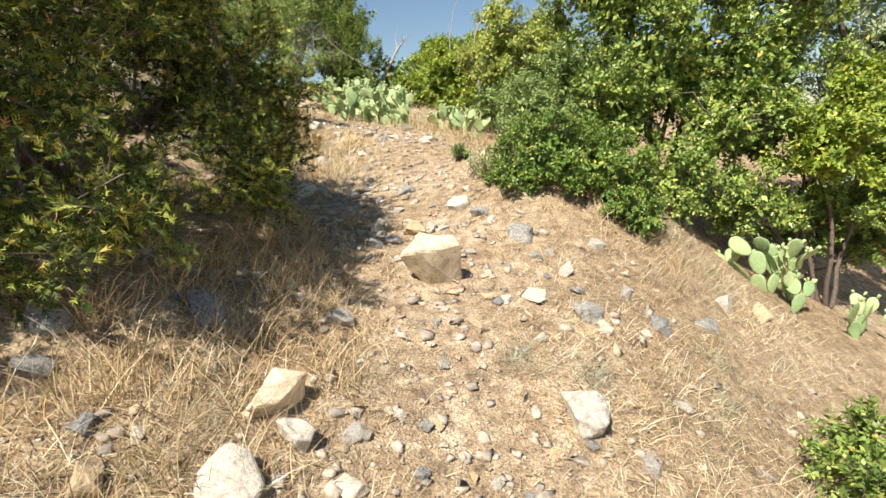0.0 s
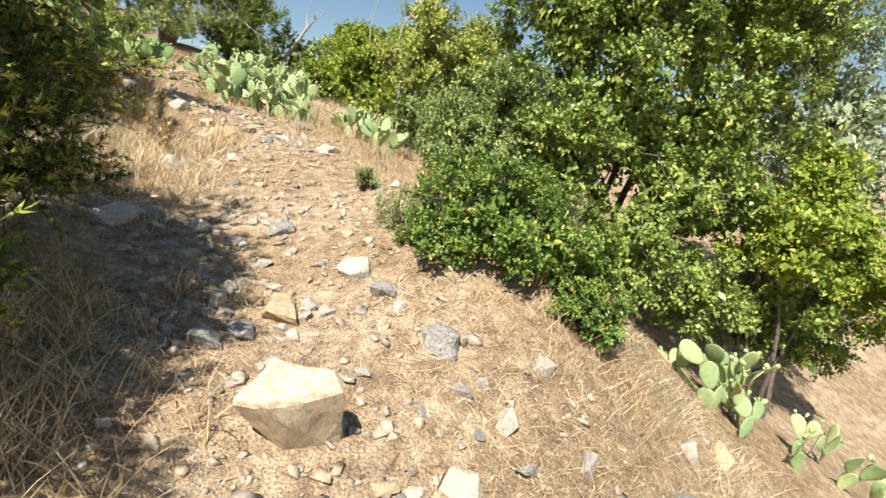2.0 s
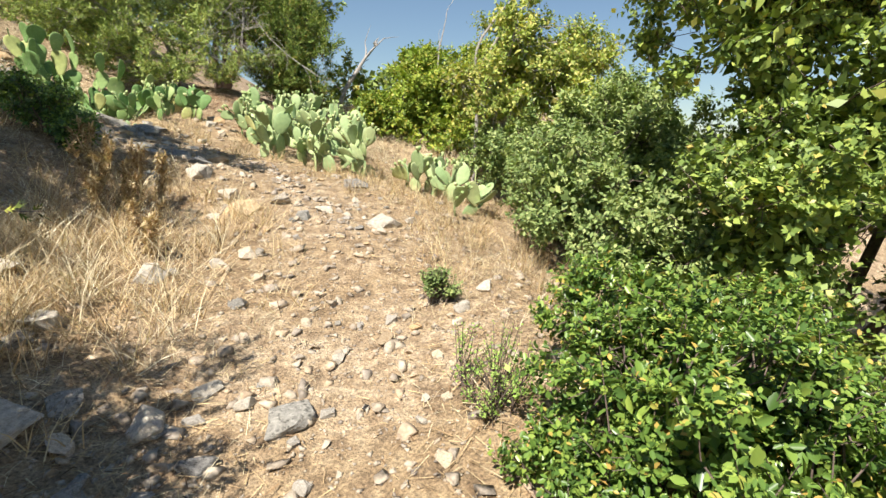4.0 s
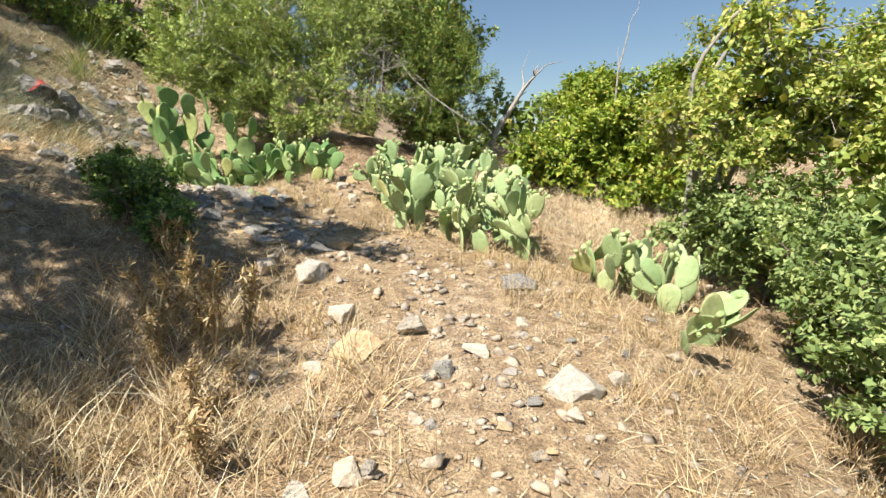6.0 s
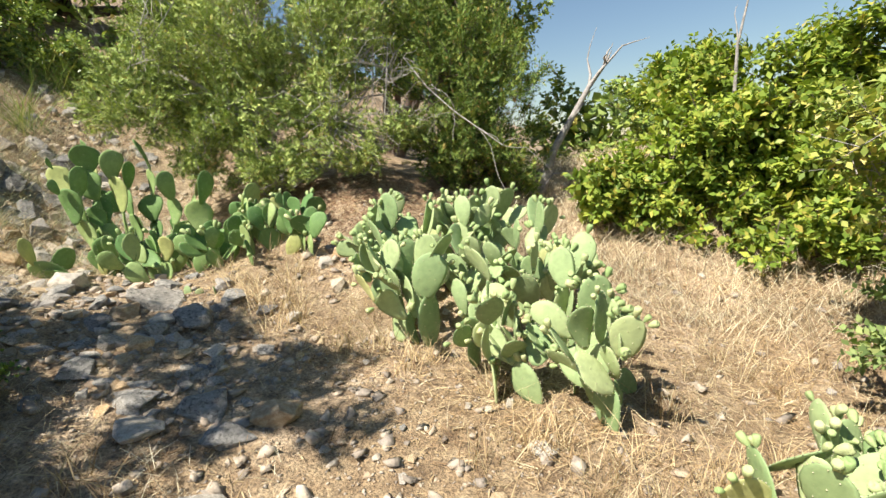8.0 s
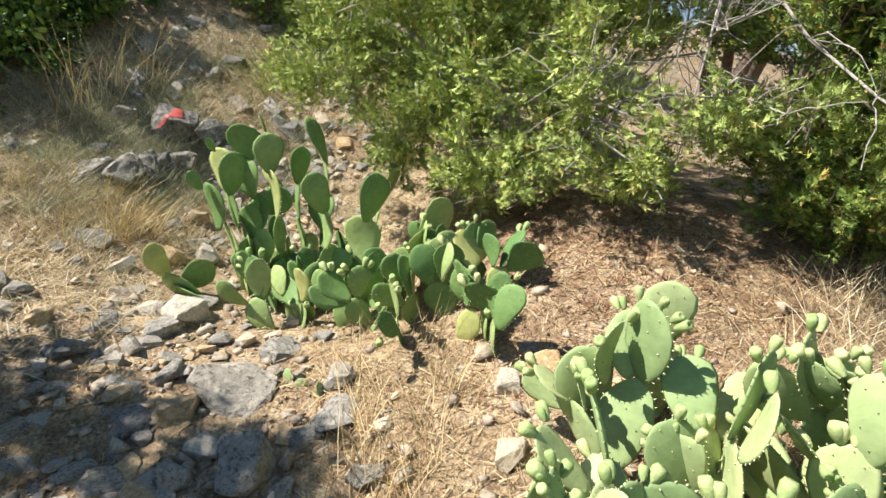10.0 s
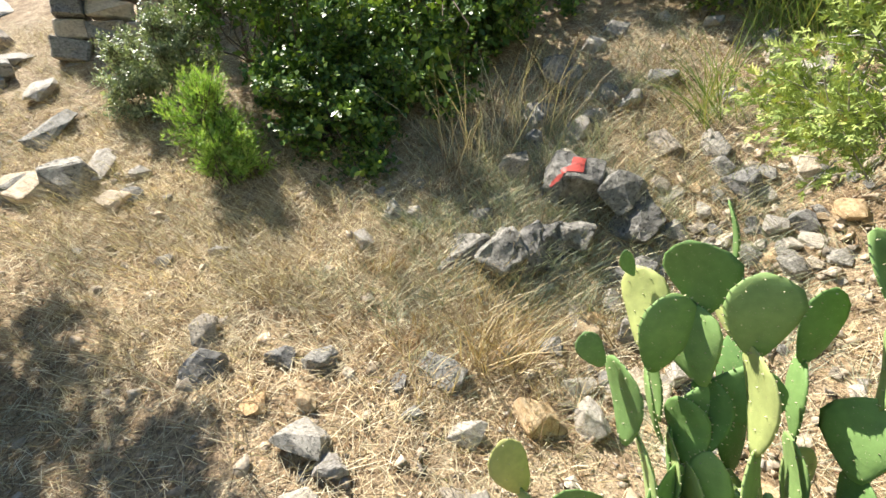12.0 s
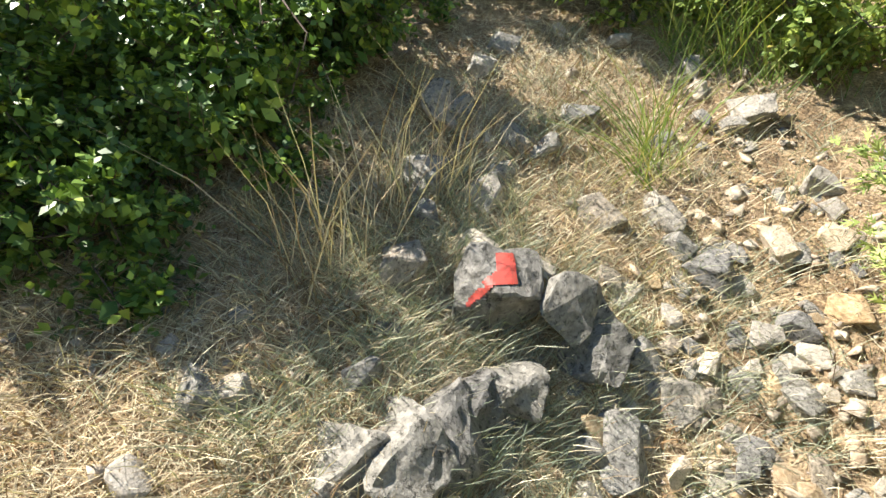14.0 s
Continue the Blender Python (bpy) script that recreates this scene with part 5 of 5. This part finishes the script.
def gravel(n, smin, smax, power, chance, name, ICO=ICO, ICO_F=ICO_F):
    x, y = area(n, (-7.5, -0.5), (3.0, 12.0), chance)
    k = len(x)
    s = smin + (smax - smin) * rng.random(k) ** power
    q = ICO[None] + rng.normal(0, 0.36, (k, len(ICO), 3))
    fr = axes(np.stack([rng.normal(size=k), rng.normal(size=k), 0.15 * rng.normal(size=k)], -1), ground_normal(x, y))
    size = np.stack([s * rng.uniform(0.4, 0.7, k), s * rng.uniform(0.4, 0.75, k), s * rng.uniform(0.2, 0.45, k)], -1)
    V = np.einsum("nij,nkj->nki", fr, q * size[:, None, :]) + np.stack([x, y, rough_land(x, y) + size[:, 2] * 0.35], -1)[:, None]
    F = (ICO_F[None] + (np.arange(k) * len(ICO))[:, None, None]).reshape(-1, 3)
    stuff(name, V.reshape(-1, 3), F, GRAVEL, "loose angular limestone gravel on the trail", "gravel")


heap = lambda x, y: np.exp(-((x + 0.95) / 0.4) ** 2 - ((y - 5.1) / 0.8) ** 2) + np.exp(-((x + 3.3) / 1.0) ** 2 - ((y - 9.45) / 0.5) ** 2) + np.exp(-((x + 5.6) / 0.6) ** 2 - ((y - 10.9) / 0.6) ** 2)
gravel(24000, 0.016, 0.07, 2.8, lambda x, y: np.exp(-trail_distance(x, y) / 0.55) * 0.7 + 0.2 + 0.8 * heap(x, y), "gravel")
gravel(70000, 0.008, 0.022, 1.0, lambda x, y: np.exp(-trail_distance(x, y) / 0.6) * 0.7 + 0.16, "fine_gravel", OCTA, OCTA_F)


STICK = BLADE[[0, 1, 4, 5]]
STICK_F = np.array([(0, 1, 3, 2)])


def grass(name, x, y, length, width, lean, mat, label, flat=False, lift=0.0):
    k = len(x)
    a = rng.uniform(0, 2 * np.pi, k)
    ln = np.abs(rng.normal(lean, 0.3, k))
    n = ground_normal(x, y)
    out = np.stack([np.cos(a), np.sin(a), 0 * a], -1)
    L = length * rng.uniform(0.5, 1.4, k)
    if flat:
        stem = unit(out - (out * n).sum(-1, keepdims=True) * n + n * np.abs(rng.normal(0.05, 0.12, k))[:, None])
    else:
        stem = unit(np.array([0, 0, 1.0]) + out * ln[:, None])
    side = unit(np.cross(stem, n + rng.normal(0, 0.3, (k, 3))))
    T, TF = (STICK, STICK_F) if flat else (BLADE, BLADE_F)
    base = np.stack([x, y, rough_land(x, y) - 0.004 + lift + (rng.random(k) * 0.025 if flat else 0)], -1)
    curl = (out * rng.uniform(0.05, 0.5, k)[:, None] - np.array([0, 0, 0.10])) if not flat else rng.normal(0, 0.16, (k, 3)) * np.array([1, 1, 0.25])
    h = T[:, 2]
    W = width * rng.uniform(0.6, 1.4, k)
    V = base[:, None] + stem[:, None] * (L[:, None] * h)[..., None] + side[:, None] * (W[:, None] * T[:, 0])[..., None] + curl[:, None] * (L[:, None] * h ** 2)[..., None]
    F = (TF[None] + (np.arange(k) * len(T))[:, None, None]).reshape(-1, 4)
    return stuff(name, V.reshape(-1, 3), F, mat, label, "grass")


def tufts(centres, per, spread):
    c = np.asarray(centres, float)
    n = len(c) * per
    p = np.repeat(c, per, 0) + rng.normal(0, spread, (n, 2))
    return p[:, 0], p[:, 1]


bend = lambda x, y: np.exp(-((x + 3.4) / 1.2) ** 4 - ((y - 9.45) / 0.5) ** 4)
off_trail = lambda x, y: np.clip((trail_distance(x, y) - 0.12) / 0.5, 0.08, 1) * (1 - 0.85 * bend(x, y))
x, y = area(160000, (-7.5, 0.0), (4.6, 11.8), lambda x, y: off_trail(x, y) * (0.25 + 0.75 * patchy(x, y, 1.6)))
grass("straw_litter", x, y, 0.085, 0.0042, 0, STRAW, "broken dry straw lying on the ground", True)
x, y = area(80000, (-7.5, 0.0), (4.6, 11.8), lambda x, y: off_trail(x, y) * (0.15 + 0.85 * patchy(x, y, 1.1, 2.0)))
grass("dead_grass_litter", x, y, 0.08, 0.0045, 0, DEAD_GRASS, "brown dead grass matted on the ground", True)


def clumps(n, lo, hi, chance, per, spread):
    cx, cy = area(n, lo, hi, chance)
    return tufts(np.stack([cx, cy], -1), per, spread)


def near(cx, cy, rx, ry):
    return lambda x, y: np.exp(-((x - cx) / rx) ** 2 - ((y - cy) / ry) ** 2)


both = lambda *fs: (lambda x, y: np.clip(sum(f(x, y) for f in fs), 0, 1) * np.clip((trail_distance(x, y) - 0.2) / 0.3, 0, 1))
# golden standing grass
x, y = clumps(2600, (-6.5, 0.5), (2.6, 11.0), both(near(0.95, 7.2, 0.45, 0.9), near(1.2, 4.4, 0.5, 0.3), near(-1.1, 9.4, 0.5, 0.3), near(0.3, 8.6, 0.6, 0.9), near(-2.9, 10.2, 0.5, 0.35), near(-5.6, 9.6, 0.35, 0.5), near(-1.2, 1.6, 0.4, 0.6), near(0.2, 12.0, 1.0, 1.2), near(2.1, 4.2, 0.4, 0.5), near(-0.5, 9.2, 0.4, 0.4), near(-1.75, 9.95, 0.4, 0.2), near(2.9, 4.6, 0.4, 0.3)), 26, 0.05)
grass("golden_grass", x, y, 0.20, 0.0035, 0.35, STRAW, "standing dry golden grass")
x, y = clumps(7000, (-7.5, 0.4), (2.6, 12.0), lambda x, y: 0.5 * off_trail(x, y) * (0.15 + patchy(x, y, 2.1, 1.0)), 11, 0.05)
grass("sparse_dry_grass", x, y, 0.09, 0.0028, 0.9, PALE_STRAW, "thin scattered dry grass")
x, y = clumps(9000, (-9.0, 3.8), (-4.2, 12.4), lambda x, y: np.clip(0.9 * near(-5.7, 8.4, 0.9, 1.1)(x, y) + 0.4 * near(-6.2, 10.0, 1.2, 1.8)(x, y) + 0.4 * near(-7.5, 5.5, 1.5, 1.5)(x, y) + 0.7 * near(-6.3, 6.9, 0.9, 0.9)(x, y), 0, 1) * (0.4 + 0.6 * patchy(x, y, 2.6)), 18, 0.06)
grass("bank_grass", x, y, 0.13, 0.003, 1.1, PALE_STRAW, "matted pale dry grass on the bank")
x, y = clumps(1300, (-2.2, 11.2), (2.5, 15.0), lambda x, y: 0.8 + 0 * x, 24, 0.09)
grass("slope_grass", x, y, 0.20, 0.003, 0.6, PALE_STRAW, "pale dry grass on the far slope")
x, y = clumps(1100, (-7.8, 8.6), (-5.0, 12.4), lambda x, y: 0.7 * near(-6.6, 10.4, 0.9, 1.1)(x, y), 20, 0.05)
grass("grey_dry_grass", x, y, 0.16, 0.003, 0.8, GREY_GRASS, "short grey-green and dry grass on the bank")
x, y = area(125000, (-9.0, 3.5), (-4.2, 12.4), lambda x, y: off_trail(x, y) * (0.3 + 0.7 * patchy(x, y, 2.0, 0.5)))
grass("bank_straw", x, y, 0.11, 0.0034, 0, PALE_STRAW, "flattened straw on the bank", True)
x, y = clumps(1800, (-2.0, 0.6), (4.0, 4.8), lambda x, y: np.clip(near(-0.95, 1.5, 0.6, 0.5)(x, y) + near(2.3, 4.5, 0.4, 0.5)(x, y) + 0.5 * near(1.3, 2.6, 0.6, 0.9)(x, y) + 0.7 * near(2.9, 4.0, 0.7, 0.8)(x, y), 0, 1), 14, 0.05)
grass("verge_grass", x, y, 0.14, 0.003, 0.9, PALE_STRAW, "tangled dry grass beside the path")
# brown grass under the juniper and in the shaded left
x, y = clumps(1500, (-4.0, 0.8), (0.0, 9.0), both(near(-1.2, 3.4, 0.5, 1.0), near(-2.2, 7.2, 0.9, 0.9), near(-1.1, 2.3, 0.5, 0.5), near(-2.0, 6.0, 0.6, 0.5)), 24, 0.06)
grass("brown_grass", x, y, 0.20, 0.0045, 0.5, STRAW, "tangled dry grass in the shade")
x, y = clumps(600, (-4.5, 5.5), (-1.0, 9.0), both(near(-2.3, 6.7, 0.7, 0.8)), 24, 0.06)
grass("pale_grass", x, y, 0.28, 0.0045, 0.6, PALE_STRAW, "long pale dry grass beside the trail")
x, y = area(30000, (-5.0, 10.6), (-1.4, 13.0), near(-3.2, 11.6, 1.1, 0.6))
grass("juniper_litter", x, y, 0.05, 0.005, 0, RED_LITTER, "red-brown litter under the juniper", True)
x, y = clumps(1300, (-8.4, 6.8), (-4.6, 12.0), lambda x, y: np.clip(0.8 * near(-5.7, 8.7, 0.6, 0.9)(x, y) + 0.7 * near(-5.5, 9.6, 0.35, 0.45)(x, y) + 0.5 * near(-6.3, 9.6, 0.6, 0.8)(x, y) + 0.4 * near(-6.6, 11.0, 0.5, 0.6)(x, y) + 0.7 * near(-7.3, 10.9, 0.6, 0.7)(x, y), 0, 1), 18, 0.07)
grass("bank_stems", x, y, 0.12, 0.0042, 0.9, PALE_STRAW, "standing pale dry grass on the bank")
x, y = clumps(900, (-8.4, 6.8), (-4.6, 12.0), lambda x, y: np.clip(0.8 * near(-5.9, 9.2, 0.7, 1.0)(x, y) + 0.8 * near(-7.0, 10.8, 0.8, 0.8)(x, y), 0, 1), 18, 0.05)
grass("bank_dead_grass", x, y, 0.10, 0.0045, 0.7, DEAD_GRASS, "brown dead grass between the bank's stones")
# grey-green tufts round the waymark rock
x, y = clumps(850, (-7.6, 8.0), (-4.4, 12.0), lambda x, y: np.clip(near(-6.45, 9.75, 0.45, 0.45)(x, y) + 0.35 * near(-6.2, 10.2, 1.0, 1.2)(x, y), 0, 1), 32, 0.035)
grass("grey_green_grass", x, y, 0.17, 0.0032, 0.75, GREY_GRASS, "fine grey-green grass round the rocks")
x, y = tufts([(-6.62, 9.62), (-6.75, 9.8), (-6.5, 9.45), (-6.85, 10.1)], 32, 0.07)
grass("tall_grass", x, y, 0.55, 0.0045, 0.2, PALE_STRAW, "tall thin seeding grass beside the dark tree")
x, y = tufts([(-5.35, 9.75), (-5.3, 9.6)], 110, 0.05)
grass("arching_grass", x, y, 0.34, 0.0035, 0.6, STRAW, "arching dry grass tuft on the bank")
x, y = tufts([(-7.25, 11.9), (-7.1, 12.1), (-7.4, 11.7), (-6.85, 11.15), (-7.0, 12.3)], 90, 0.08)
grass("green_grass", x, y, 0.5, 0.006, 0.5, GREEN_BLADE, "long green grass at the top of the bank")
x, y = tufts([(0.35, 2.75), (0.75, 2.65), (1.6, 2.8), (1.75, 3.2), (2.4, 4.6), (2.2, 4.85)], 80, 0.06)
grass("grey_tuft_grass", x, y, 0.12, 0.003, 0.8, GREY_GRASS, "small grey-green grass tufts on stony ground")


# ---- thistles ----
def thistle(x, y, height, seed):
    r = np.random.default_rng(seed)
    root = np.array([x, y, float(land(x, y))])
    top = new("thistle")
    top.location = root
    wood, o, d = [], [], []
    for k in range(3):
        tip = np.array([r.normal(0, 0.08), r.normal(0, 0.08), height * r.uniform(0.75, 1.0)])
        wood.append(crooked((0, 0, 0), tip, 0.006, 0.003, 0.1, 7, 5))
        for h in np.linspace(0.25, 1.0, 12):
            c = tip * h + np.array([0, 0, 0.0])
            n = 14 if h > 0.7 else 7
            o.append(np.repeat(c[None], n, 0) + r.normal(0, 0.008, (n, 3)))
            d.append(unit(r.normal(size=(n, 3)) + np.array([0, 0, 0.3])))
    o, d = np.concatenate(o), np.concatenate(d)
    V, F = scatter(SCALE_SPRAY, LEAF_F, o, axes(d, np.array([0.1, 0.2, 1])), 0.06 * r.uniform(0.5, 1.2, len(o)))
    part("stem", mesh_arrays("thistle_stem", *join(wood), STRAW), top)
    part("spiny_head", mesh_arrays("thistle_spines", V, F, STRAW), top, "dry spiny golden heads")
    return tagged(top, "dry golden thistle with spiny heads", "thistle", "dry thistles")


for i, (x, y, h) in enumerate(((-2.41, 7.56, 0.5), (-2.33, 7.45, 0.42), (-2.15, 7.66, 0.52), (-2.05, 7.8, 0.45), (-2.22, 7.6, 0.4), (-2.79, 8.13, 0.42), (-2.6, 8.0, 0.38), (-1.9, 7.2, 0.35), (-1.75, 7.0, 0.3), (-2.5, 7.75, 0.45))):
    thistle(x, y, h, 40 + i)


# ---- dead wood ----
def dead_branch(label, pts, r, twigs, seed, mat=None):
    r0 = np.random.default_rng(seed)
    P = np.array(pts, float)
    ob = tagged(new("dead_branch", mesh_arrays("dead_branch", *tube(P, np.linspace(r, r * 0.35, len(P)), 7), mat or DEADWOOD, True)), label, "branch")
    for i in range(twigs):
        a = P[int(r0.integers(0, len(P)))]
        b = a + r0.normal(0, 0.16, 3) + np.array([0, 0, 0.05]) + (P[-1] - P[0]) * r0.uniform(0.05, 0.35)
        part("side_twig", mesh_arrays("side_twig", *crooked(a, b, r * 0.35, 0.002, 0.14, 6, 5), mat or DEADWOOD, True), ob)
    return ob


for i in range(13):
    a = np.array([-2.95 + rng.normal(0, 0.2), 12.25, 4.15 + rng.normal(0, 0.25)])
    b = np.array([-2.85 + rng.normal(0, 0.35), 11.62 + rng.normal(0, 0.12), 3.55 + rng.normal(0, 0.22)])
    mid = (a + b) / 2 + rng.normal(0, 0.12, 3)
    dead_branch("bare grey dead juniper branch hanging from the tree", [a, (a + mid) / 2 + rng.normal(0, 0.03, 3), mid, (mid + b) / 2, b], 0.008, 11, 60 + i)
dead_branch("bleached fallen trunk leaning on the grassy slope", [(-1.5, 12.9, 2.75), (-1.35, 12.95, 3.2), (-1.2, 13.0, 3.45), (-1.0, 13.1, 3.8), (-0.85, 13.2, 4.0)], 0.05, 9, 80)
dead_branch("bare dead stem above the shrubs", [(0.3, 13.0, 3.4), (0.32, 13.0, 4.0), (0.42, 13.0, 4.5)], 0.02, 4, 81)
